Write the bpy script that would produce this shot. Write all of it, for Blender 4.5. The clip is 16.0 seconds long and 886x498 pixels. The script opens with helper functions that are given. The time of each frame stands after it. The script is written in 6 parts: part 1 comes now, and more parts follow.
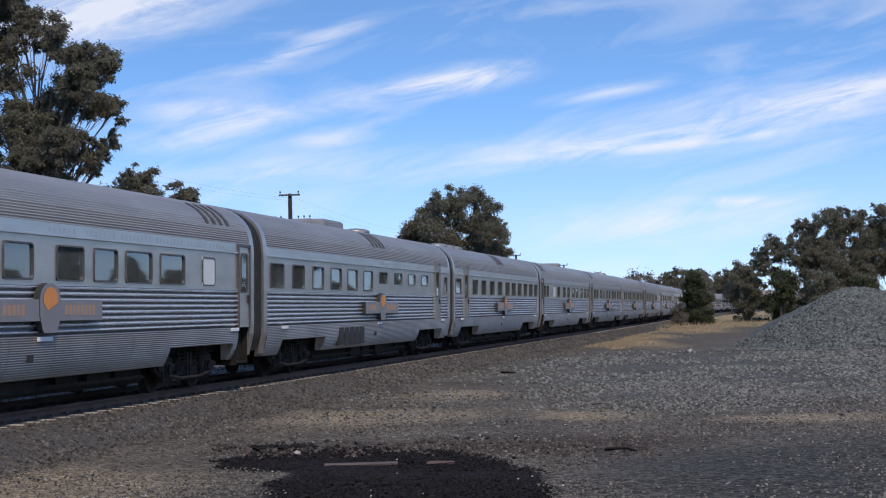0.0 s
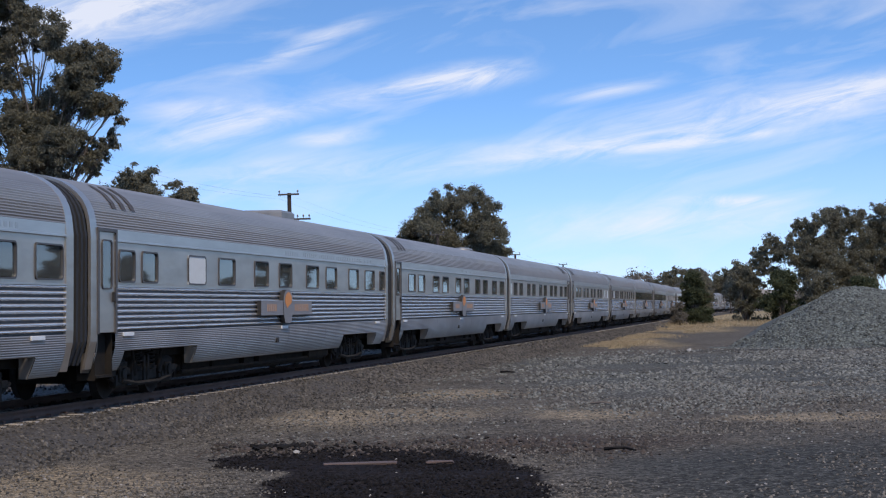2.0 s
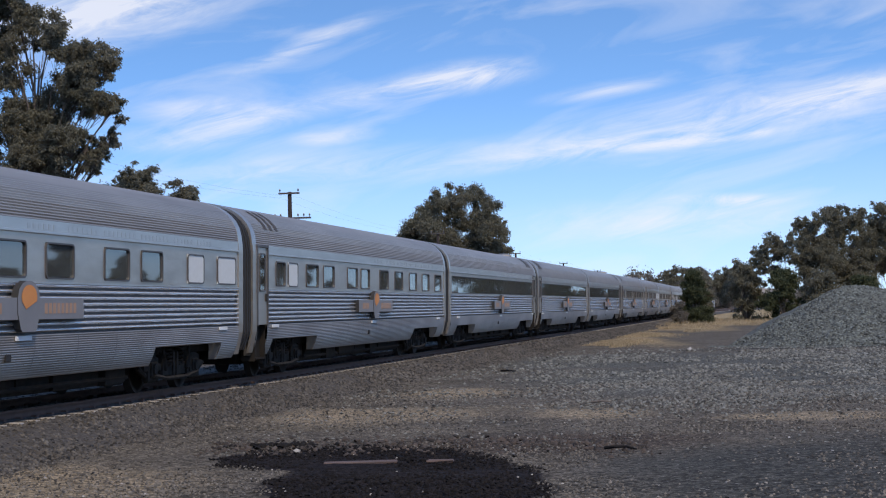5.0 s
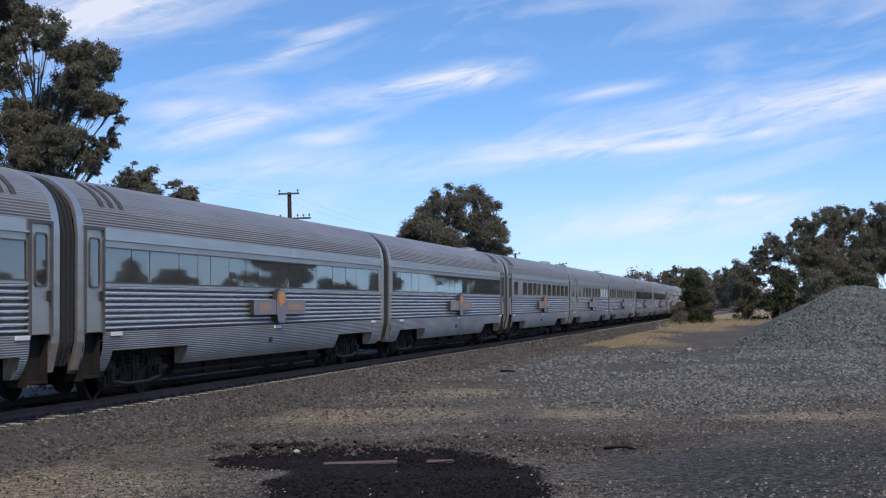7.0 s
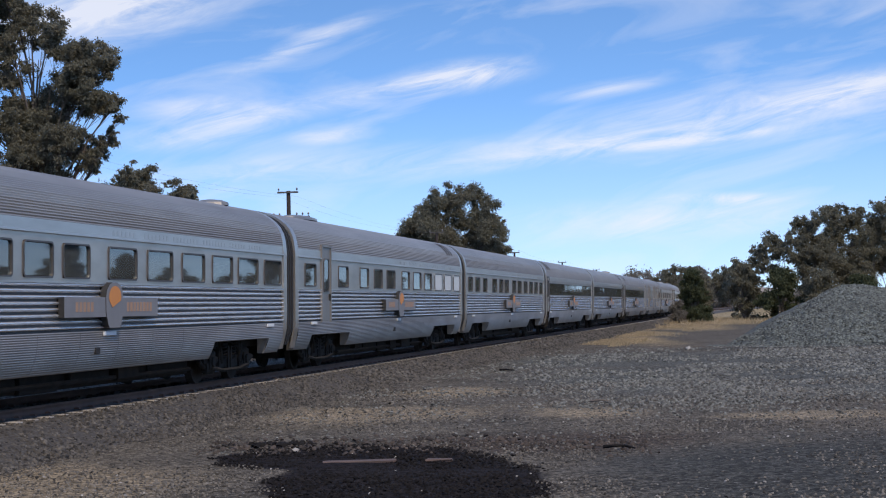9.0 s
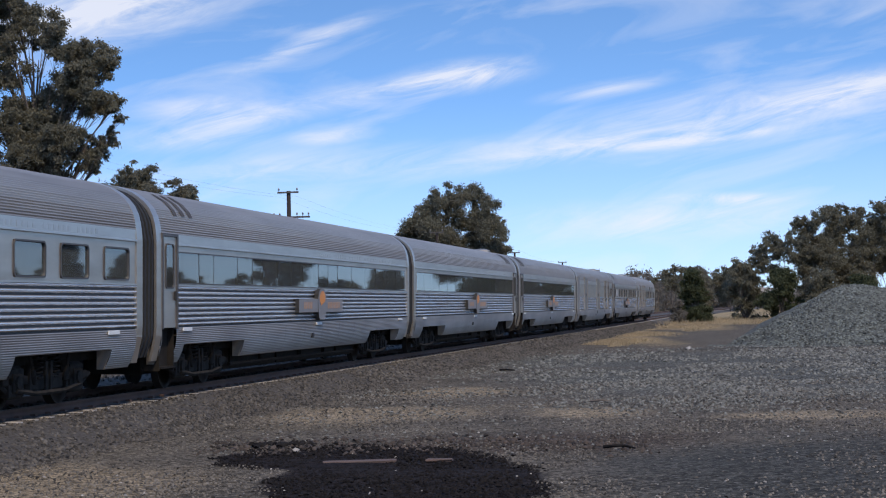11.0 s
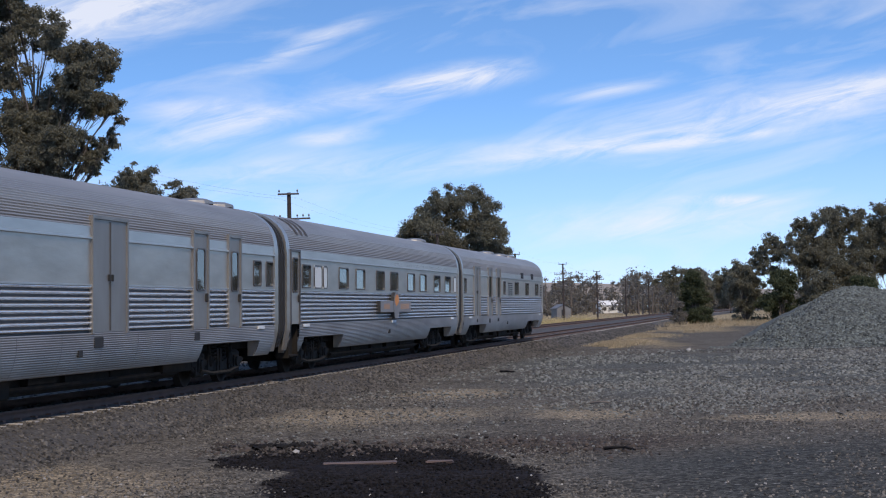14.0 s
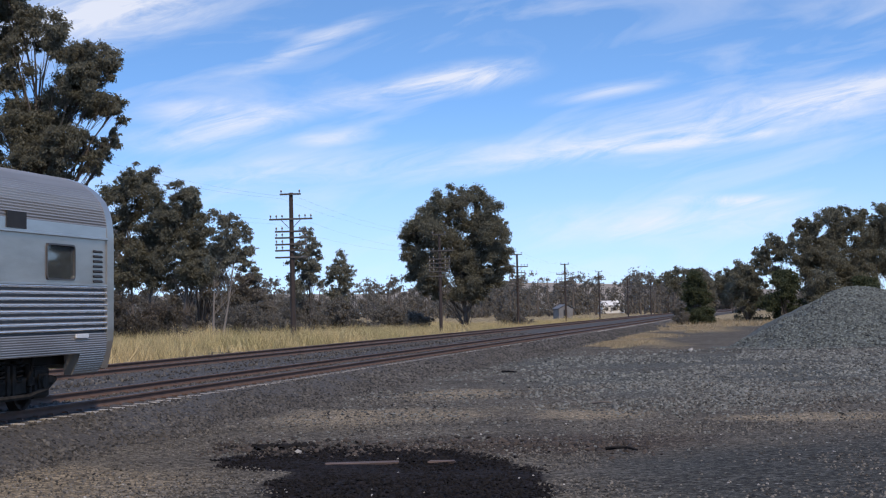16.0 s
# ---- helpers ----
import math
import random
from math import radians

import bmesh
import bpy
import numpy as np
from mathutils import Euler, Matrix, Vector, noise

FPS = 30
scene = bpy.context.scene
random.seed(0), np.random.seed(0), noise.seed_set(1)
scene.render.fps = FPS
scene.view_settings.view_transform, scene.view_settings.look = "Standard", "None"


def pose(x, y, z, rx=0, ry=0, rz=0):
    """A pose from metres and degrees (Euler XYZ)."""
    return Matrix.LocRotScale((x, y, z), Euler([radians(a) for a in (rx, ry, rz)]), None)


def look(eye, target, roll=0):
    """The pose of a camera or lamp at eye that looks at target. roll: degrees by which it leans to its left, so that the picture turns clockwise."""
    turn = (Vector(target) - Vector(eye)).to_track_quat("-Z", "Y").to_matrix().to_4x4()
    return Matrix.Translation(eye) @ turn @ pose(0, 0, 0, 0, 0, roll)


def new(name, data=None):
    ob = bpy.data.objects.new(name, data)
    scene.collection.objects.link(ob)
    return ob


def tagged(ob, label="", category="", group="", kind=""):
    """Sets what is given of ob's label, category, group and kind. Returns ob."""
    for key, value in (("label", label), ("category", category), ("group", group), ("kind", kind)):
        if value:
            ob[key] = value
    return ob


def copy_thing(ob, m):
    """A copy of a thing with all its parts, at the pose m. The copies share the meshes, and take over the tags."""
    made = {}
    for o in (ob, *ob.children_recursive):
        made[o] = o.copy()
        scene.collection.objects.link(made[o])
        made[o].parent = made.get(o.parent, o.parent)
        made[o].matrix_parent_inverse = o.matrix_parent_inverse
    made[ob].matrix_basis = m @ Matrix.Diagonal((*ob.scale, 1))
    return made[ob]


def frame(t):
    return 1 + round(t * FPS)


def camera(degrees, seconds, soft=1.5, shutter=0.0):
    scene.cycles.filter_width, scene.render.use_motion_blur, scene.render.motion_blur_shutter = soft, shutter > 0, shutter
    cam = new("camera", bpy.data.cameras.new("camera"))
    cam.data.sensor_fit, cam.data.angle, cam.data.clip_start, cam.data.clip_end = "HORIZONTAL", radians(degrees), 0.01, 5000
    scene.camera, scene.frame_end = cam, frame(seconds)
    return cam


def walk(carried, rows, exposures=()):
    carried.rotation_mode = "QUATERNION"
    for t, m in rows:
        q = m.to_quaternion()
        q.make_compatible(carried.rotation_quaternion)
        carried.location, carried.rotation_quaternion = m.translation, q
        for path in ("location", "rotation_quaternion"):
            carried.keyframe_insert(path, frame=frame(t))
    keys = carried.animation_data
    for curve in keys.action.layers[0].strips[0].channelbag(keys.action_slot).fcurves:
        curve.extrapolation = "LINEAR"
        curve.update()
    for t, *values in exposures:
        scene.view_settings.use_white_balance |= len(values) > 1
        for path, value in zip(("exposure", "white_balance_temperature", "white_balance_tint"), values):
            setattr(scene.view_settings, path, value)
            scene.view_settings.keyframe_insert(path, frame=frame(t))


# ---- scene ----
cam = camera(28.62, 16.0, 1.15)
EYE = (0.0, 0.0, 2.0)
RAIL = 0.53                 # height of the rail heads
PITCH = 24.2                # car length over couplers
SPEED = 29.27
TAIL0 = 458.3               # where the train's end is on the line at the start


def aim(t, dx, dy):
    """The hand's small sway: the view turned by dx, dy milliradians."""
    yaw, up = -dx / 3074, 0.0361 + dy / 3074
    d = Vector((math.sin(yaw) * math.cos(up), math.cos(yaw) * math.cos(up), math.sin(up)))
    return t, look(EYE, Vector(EYE) + d * 50, -1.29)


walk(cam, [aim(*r) for r in (
    (0.0, 0.0, 0.0), (0.5, -0.6, 0.6), (1.0, -2.6, -1.5), (1.5, -2.6, -1.3), (2.0, -1.3, -1.1), (2.5, -1.1, -1.1),
    (3.0, -0.2, -1.3), (3.5, -0.9, -2.2), (4.0, -0.2, -2.9), (6.5, -1.1, -3.1), (7.0, -1.1, -2.4), (7.5, -2.6, -3.3),
    (8.0, -2.4, -3.3), (8.5, -2.6, -5.0), (9.0, -2.6, -4.8), (11.5, -2.0, -4.6), (12.0, -0.9, -3.5), (12.5, -1.1, -3.1),
    (13.0, -1.5, -3.1), (13.5, -2.4, -4.0), (14.0, -1.8, -1.8), (14.5, -1.1, -1.3), (15.0, 0.4, -0.7),
    (15.5, 1.5, -0.7), (16.0, 1.7, -1.5))], [(0.0, 0.0, 6850, 16), (16.0, 0.0, 6850, 16)])

# ---- light ----
world = bpy.data.worlds.new("sky")
scene.world = world
world.use_nodes = True
wn, wl = world.node_tree.nodes, world.node_tree.links
wn.clear()
SUN_EL, SUN_AZ = 50.0, 155.0     # the sun stands high behind the viewer, to the right


# cloud banks ahead: across, up, half length, half width, slope in degrees, thickness
CLOUDS = ((-0.195, 0.177, 0.081, 0.018, 12, 1.0), (-0.076, 0.155, 0.036, 0.005, 22, 0.6), (0.013, 0.134, 0.034, 0.0075, 6, 1.0),
          (-0.042, 0.1245, 0.055, 0.0065, 9, 0.6), (-0.127, 0.115, 0.036, 0.0085, -4, 0.75), (-0.147, 0.102, 0.039, 0.007, 0, 0.5),
          (-0.061, 0.102, 0.020, 0.004, 4, 0.65), (0.097, 0.125, 0.031, 0.004, 8, 0.55), (0.179, 0.108, 0.104, 0.0145, 7, 0.62),
          (0.235, 0.122, 0.046, 0.008, 10, 0.6), (0.143, 0.094, 0.049, 0.0028, 5, 0.6), (-0.073, 0.082, 0.137, 0.0085, 4, 0.45),
          (0.071, 0.089, 0.085, 0.005, 8, 0.4), (0.129, 0.049, 0.091, 0.0105, 2, 0.6), (0.165, 0.060, 0.029, 0.003, -2, 0.65))


def build_sky():
    out = wn.new("ShaderNodeOutputWorld")
    bg = wn.new("ShaderNodeBackground")
    sky = wn.new("ShaderNodeTexSky")
    sky.sky_type = "NISHITA"
    sky.sun_disc = False
    sky.sun_elevation, sky.sun_rotation = radians(SUN_EL), radians(SUN_AZ)
    sky.altitude, sky.air_density, sky.dust_density, sky.ozone_density = 200, 1.0, 0.3, 2.2
    tc = wn.new("ShaderNodeTexCoord")
    lift = wn.new("ShaderNodeMapping")      # the clear blue of the higher sky reaches low down
    lift.inputs["Scale"].default_value = (1, 1, 2.2)
    lift.inputs["Location"].default_value = (0, 0, 0.10)
    wl.new(tc.outputs["Generated"], lift.inputs["Vector"])
    wl.new(lift.outputs[0], sky.inputs["Vector"])
    # high thin cloud: fine slanting fibres, gathered into streaks and banks
    turn = wn.new("ShaderNodeMapping")
    turn.inputs["Rotation"].default_value = (0, radians(11), 0)
    mp = wn.new("ShaderNodeMapping")
    mp.inputs["Scale"].default_value = (9.0, 9.0, 42.0)
    wl.new(tc.outputs["Generated"], turn.inputs["Vector"])
    wl.new(turn.outputs[0], mp.inputs["Vector"])

    def cloud_noise(scale, detail, rough, lo, hi, a, b):
        t = wn.new("ShaderNodeTexNoise")
        for k, x in (("Scale", scale), ("Detail", detail), ("Roughness", rough), ("Distortion", 0.9)):
            t.inputs[k].default_value = x
        wl.new(mp.outputs[0], t.inputs["Vector"])
        r = wn.new("ShaderNodeMapRange")
        for k, x in (("From Min", lo), ("From Max", hi), ("To Min", a), ("To Max", b)):
            r.inputs[k].default_value = x
        wl.new(t.outputs["Fac"], r.inputs["Value"])
        return r.outputs[0]

    def sums(kind, a, b):
        o = wn.new("ShaderNodeMath")
        o.operation = kind
        for i, x in enumerate((a, b)):
            if isinstance(x, (int, float)):
                o.inputs[i].default_value = x
            else:
                wl.new(x, o.inputs[i])
        return o.outputs[0]

    thin = cloud_noise(0.9, 6, 0.55, 0.48, 0.72, 0.0, 0.55)
    wisp = cloud_noise(1.7, 8, 0.66, 0.36, 0.66, 0.12, 1.0)
    axes = wn.new("ShaderNodeSeparateXYZ")
    wl.new(tc.outputs["Generated"], axes.inputs[0])
    ahead = sums("MAXIMUM", axes.outputs[1], 0.12)
    plane = wn.new("ShaderNodeCombineXYZ")
    wl.new(sums("DIVIDE", axes.outputs[0], ahead), plane.inputs[0])
    wl.new(sums("DIVIDE", axes.outputs[2], ahead), plane.inputs[1])
    bank = None
    for u, v, a, b, slope, weight in CLOUDS:
        m = wn.new("ShaderNodeMapping")
        m.vector_type = "TEXTURE"
        m.inputs["Location"].default_value = (u, v, 0)
        m.inputs["Rotation"].default_value = (0, 0, radians(slope))
        m.inputs["Scale"].default_value = (a, b, 1)
        wl.new(plane.outputs[0], m.inputs["Vector"])
        ln = wn.new("ShaderNodeVectorMath")
        ln.operation = "LENGTH"
        wl.new(m.outputs[0], ln.inputs[0])
        r = wn.new("ShaderNodeMapRange")
        r.interpolation_type = "SMOOTHSTEP"
        for k, x in (("From Min", 0.0), ("From Max", 1.75), ("To Min", weight), ("To Max", 0.0)):
            r.inputs[k].default_value = x
        wl.new(ln.outputs["Value"], r.inputs["Value"])
        bank = r.outputs[0] if bank is None else sums("ADD", bank, r.outputs[0])
    mix = wn.new("ShaderNodeMix")
    mix.data_type = "RGBA"
    mix.inputs["B"].default_value = (3.35, 3.65, 4.05, 1)
    fac = sums("MINIMUM", sums("ADD", sums("MULTIPLY", bank, wisp), sums("ADD", sums("MULTIPLY", thin, 0.5), 0.05)), 0.82)
    wl.new(fac, mix.inputs["Factor"])
    sat = wn.new("ShaderNodeHueSaturation")
    sat.inputs["Saturation"].default_value = 1.29
    wl.new(sky.outputs[0], sat.inputs["Color"])
    # pale haze low over the land
    sp = wn.new("ShaderNodeSeparateXYZ")
    wl.new(tc.outputs["Generated"], sp.inputs[0])
    hz = wn.new("ShaderNodeMapRange")
    hz.interpolation_type = "SMOOTHSTEP"
    for k, x in zip(("From Min", "From Max", "To Min", "To Max"), (-0.02, 0.13, 0.62, 0.03)):
        hz.inputs[k].default_value = x
    wl.new(sp.outputs[2], hz.inputs["Value"])
    hm = wn.new("ShaderNodeMix")
    hm.data_type = "RGBA"
    hm.inputs["B"].default_value = (2.15, 2.85, 3.75, 1)
    wl.new(hz.outputs[0], hm.inputs["Factor"])
    wl.new(sat.outputs[0], hm.inputs["A"])
    wl.new(hm.outputs["Result"], mix.inputs["A"])
    wl.new(mix.outputs["Result"], bg.inputs["Color"])
    bg.inputs["Strength"].default_value = 0.252
    wl.new(bg.outputs[0], out.inputs["Surface"])


build_sky()
sun_data = bpy.data.lights.new("sun", "SUN")
sun_data.energy, sun_data.angle, sun_data.color = 2.85, radians(3.0), (1.0, 0.89, 0.71)
sun = new("sun", sun_data)
_az, _el = radians(SUN_AZ), radians(SUN_EL)
sun.matrix_world = look((math.sin(_az) * 60, math.cos(_az) * 60, 70),
                        (math.sin(_az) * 60 - math.sin(_az) * math.cos(_el), math.cos(_az) * 60 - math.cos(_az) * math.cos(_el), 70 - math.sin(_el)))


# ---- materials ----
def mat(name, base, rough=0.6, metal=0.0, var=None, scale=4.0, amount=0.5, bump=0.0, bump_scale=30.0, stretch=(1, 1, 1),
        fine=None, fine_scale=60.0, spec=0.5, per_object=0.0, island=0.0):
    """A procedural surface: base colour, a second colour in blotches, fine grain, and relief."""
    m = bpy.data.materials.new(name)
    m.use_nodes = True
    n, l = m.node_tree.nodes, m.node_tree.links
    b = n["Principled BSDF"]
    b.inputs["Roughness"].default_value, b.inputs["Metallic"].default_value = rough, metal
    b.inputs["Specular IOR Level"].default_value = spec
    tc = n.new("ShaderNodeTexCoord")
    mp = n.new("ShaderNodeMapping")
    mp.inputs["Scale"].default_value = stretch
    l.new(tc.outputs["Object"], mp.inputs["Vector"])
    col = None

    def mixed(a, colour, fac):
        mx = n.new("ShaderNodeMix")
        mx.data_type = "RGBA"
        if a is None:
            mx.inputs["A"].default_value = (*base, 1)
        else:
            l.new(a, mx.inputs["A"])
        mx.inputs["B"].default_value = (*colour, 1)
        l.new(fac, mx.inputs["Factor"])
        return mx.outputs["Result"]

    def noise_fac(sc, lo, hi, top, detail=5):
        t = n.new("ShaderNodeTexNoise")
        t.inputs["Scale"].default_value, t.inputs["Detail"].default_value = sc, detail
        l.new(mp.outputs[0], t.inputs["Vector"])
        r = n.new("ShaderNodeMapRange")
        r.inputs["From Min"].default_value, r.inputs["From Max"].default_value, r.inputs["To Max"].default_value = lo, hi, top
        l.new(t.outputs["Fac"], r.inputs["Value"])
        return r.outputs[0]

    if var:
        col = mixed(col, var, noise_fac(scale, 0.35, 0.68, amount))
    if fine:
        col = mixed(col, fine, noise_fac(fine_scale, 0.42, 0.62, 0.7, 3))
    if per_object or island:
        src = n.new("ShaderNodeObjectInfo").outputs["Random"] if per_object else n.new("ShaderNodeNewGeometry").outputs["Random Per Island"]
        k = per_object or island
        r = n.new("ShaderNodeMapRange")
        r.inputs["To Min"].default_value, r.inputs["To Max"].default_value = 1 - k, 1 + k
        l.new(src, r.inputs["Value"])
        hs = n.new("ShaderNodeHueSaturation")
        if col is None:
            hs.inputs["Color"].default_value = (*base, 1)
        else:
            l.new(col, hs.inputs["Color"])
        l.new(r.outputs[0], hs.inputs["Value"])
        col = hs.outputs[0]
    if col is None:
        b.inputs["Base Color"].default_value = (*base, 1)
    else:
        l.new(col, b.inputs["Base Color"])
    if name.endswith("leaves"):
        # thin leaves let some light through
        tl = n.new("ShaderNodeBsdfTranslucent")
        l.new(col, tl.inputs["Color"])
        ms = n.new("ShaderNodeMixShader")
        ms.inputs[0].default_value = 0.48
        l.new(b.outputs[0], ms.inputs[1])
        l.new(tl.outputs[0], ms.inputs[2])
        l.new(ms.outputs[0], n["Material Output"].inputs["Surface"])
    if bump:
        t = n.new("ShaderNodeTexNoise")
        t.inputs["Scale"].default_value, t.inputs["Detail"].default_value = bump_scale, 4
        l.new(mp.outputs[0], t.inputs["Vector"])
        bp = n.new("ShaderNodeBump")
        bp.inputs["Strength"].default_value, bp.inputs["Distance"].default_value = bump, 0.02
        l.new(t.outputs["Fac"], bp.inputs["Height"])
        l.new(bp.outputs[0], b.inputs["Normal"])
    return m


STEEL = mat("stainless_steel", (0.55, 0.50, 0.435), 0.36, 0.8, (0.41, 0.37, 0.32), 1.2, 0.7, 0.3, 1.6, (0.9, 3, 3), per_object=0.05)
STEEL_RIB = mat("ribbed_steel", (0.60, 0.575, 0.545), 0.36, 0.75, (0.45, 0.43, 0.40), 0.9, 0.7, stretch=(0.5, 3, 3), per_object=0.06)
STEEL_FLUTE = mat("fluted_steel", (0.88, 0.85, 0.81), 0.24, 0.75, (0.74, 0.71, 0.67), 1.5, 0.5, stretch=(0.4, 4, 4))
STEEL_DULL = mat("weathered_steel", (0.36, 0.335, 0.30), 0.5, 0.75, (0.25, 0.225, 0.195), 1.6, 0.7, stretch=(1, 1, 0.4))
RUBBER = mat("black_rubber", (0.018, 0.018, 0.019), 0.8, 0, (0.035, 0.033, 0.03), 5, 0.5)
DARK = mat("underframe_grime_and_shade", (0.016, 0.014, 0.012), 0.9, 0.0, (0.034, 0.028, 0.022), 4, 0.6, spec=0.15)
BOGIE = mat("bogie_iron", (0.016, 0.014, 0.012), 0.9, 0.0, (0.055, 0.048, 0.040), 5, 0.6, spec=0.15)
WHEEL = mat("wheel_steel", (0.020, 0.017, 0.015), 0.7, 0.2, (0.045, 0.038, 0.032), 5, 0.6, spec=0.2)
WHITE = mat("white_plate", (0.75, 0.75, 0.73), 0.5, 0, (0.62, 0.61, 0.58), 6, 0.5)
BLIND = mat("drawn_blind", (0.62, 0.64, 0.62), 0.9, 0, (0.55, 0.57, 0.55), 8, 0.5)
ORANGE = mat("orange_paint", (0.70, 0.26, 0.055), 0.5, 0, (0.6, 0.2, 0.04), 3, 0.5)
ORANGE_DIM = mat("faded_orange_paint", (0.42, 0.24, 0.14), 0.6, 0, (0.36, 0.24, 0.17), 3, 0.6)
PLAQUE = mat("emblem_panel", (0.27, 0.255, 0.25), 0.55, 0.3, (0.22, 0.21, 0.2), 2, 0.6)
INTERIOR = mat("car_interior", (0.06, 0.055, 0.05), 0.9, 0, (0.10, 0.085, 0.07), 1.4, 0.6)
STONE_SCATTER = mat("scattered_stone", (0.132, 0.134, 0.119), 0.9, 0, (0.096, 0.093, 0.082), 0.3, 0.8, island=0.7)
STONE_YARD = mat("yard_stone", (0.113, 0.101, 0.084), 0.9, 0, (0.074, 0.065, 0.053), 0.35, 0.8, island=0.8)
RAIL_SIDE = mat("rusty_rail", (0.125, 0.072, 0.050), 0.9, 0.0, (0.075, 0.047, 0.036), 3, 0.7)
RAIL_TOP = mat("worn_rail_head", (0.17, 0.145, 0.13), 0.5, 0.8, (0.12, 0.10, 0.09), 2, 0.5)
ROOF_STEEL = mat("dulled_roof_steel", (0.41, 0.372, 0.33), 0.48, 0.65, (0.30, 0.27, 0.24), 0.8, 0.7, stretch=(0.4, 3, 3), per_object=0.06)
CONCRETE = mat("concrete_sleeper", (0.46, 0.42, 0.37), 0.9, 0, (0.33, 0.29, 0.25), 3, 0.7, 0.2, 40, per_object=0.12)
BALLAST = mat("ballast_fill", (0.040, 0.034, 0.028), 0.95, 0, (0.026, 0.022, 0.019), 1.1, 0.7, 0.9, 14, fine=(0.10, 0.092, 0.082), fine_scale=17)
STONE = mat("ballast_stone", (0.074, 0.067, 0.058), 0.9, 0, (0.046, 0.040, 0.033), 0.35, 0.8, island=0.9)
STONE_BLUE = mat("crushed_bluestone", (0.100, 0.112, 0.102), 0.9, 0, (0.072, 0.078, 0.071), 0.4, 0.7, island=0.75)
HEAP = mat("bluestone_heap", (0.064, 0.070, 0.064), 0.95, 0, (0.045, 0.048, 0.043), 0.8, 0.6, 1.0, 9, fine=(0.11, 0.125, 0.118), fine_scale=8)
CHAR = mat("charred_timber", (0.010, 0.009, 0.009), 0.9, 0, (0.024, 0.022, 0.021), 5, 0.6, 0.6, 20, spec=0.15)
ASH = mat("char_crumbs", (0.010, 0.009, 0.009), 0.95, 0, (0.022, 0.019, 0.018), 3, 0.6, spec=0.1, island=0.5)
TIMBER = mat("grey_timber", (0.13, 0.086, 0.07), 0.85, 0, (0.075, 0.055, 0.047), 2, 0.8, 0.4, 20, (1, 8, 8))
POLE = mat("tarred_pole", (0.035, 0.024, 0.02), 0.85, 0, (0.06, 0.045, 0.04), 2, 0.7, 0.4, 10, (6, 6, 0.6))
ARM = mat("pole_crossarm", (0.10, 0.09, 0.085), 0.85, 0, (0.06, 0.055, 0.05), 3, 0.6)
INSUL = mat("insulator", (0.09, 0.09, 0.10), 0.25, 0)
WIRE = mat("wire", (0.05, 0.05, 0.05), 0.6, 0.5)
BARK = mat("gum_bark", (0.15, 0.125, 0.105), 0.9, 0, (0.08, 0.066, 0.056), 1.6, 0.8, 0.5, 12, (1, 1, 0.3))
PALE_BARK = mat("pale_gum_bark", (0.25, 0.22, 0.19), 0.85, 0, (0.13, 0.11, 0.095), 1.4, 0.8, 0.4, 12, (1, 1, 0.3))
LEAF = mat("gum_leaves", (0.178, 0.172, 0.124), 0.8, 0, (0.21, 0.196, 0.146), 0.4, 0.7, spec=0.1, island=0.2)
LEAF_LIGHT = mat("pale_gum_leaves", (0.225, 0.218, 0.165), 0.8, 0, (0.25, 0.236, 0.18), 0.5, 0.7, spec=0.1, island=0.2)
LEAF_GREEN = mat("shrub_leaves", (0.090, 0.102, 0.056), 0.75, 0, (0.07, 0.082, 0.042), 0.7, 0.7, spec=0.15, island=0.35)
LEAF_FAR = mat("far_gum_leaves", (0.195, 0.178, 0.148), 0.85, 0, (0.225, 0.20, 0.166), 0.2, 0.7, spec=0.1, island=0.2)
SCRUB = mat("dry_scrub_leaves", (0.155, 0.130, 0.104), 0.8, 0, (0.11, 0.098, 0.074), 0.6, 0.8, spec=0.1, island=0.3)
GRASS = mat("dry_grass", (0.56, 0.42, 0.215), 0.85, 0, (0.28, 0.265, 0.11), 0.22, 0.8, island=0.35)
GRASS_TAN = mat("tan_grass", (0.36, 0.28, 0.165), 0.85, 0, (0.26, 0.205, 0.13), 0.3, 0.8, island=0.3)
TIN = mat("corrugated_iron", (0.24, 0.235, 0.225), 0.6, 0.5, (0.17, 0.15, 0.135), 1, 0.7)
WALL_PAINT = mat("white_weatherboard", (0.72, 0.71, 0.68), 0.7, 0, (0.6, 0.59, 0.56), 0.8, 0.5)
HILL = mat("dry_hill", (0.30, 0.245, 0.19), 0.95, 0, (0.20, 0.175, 0.14), 0.006, 0.8)


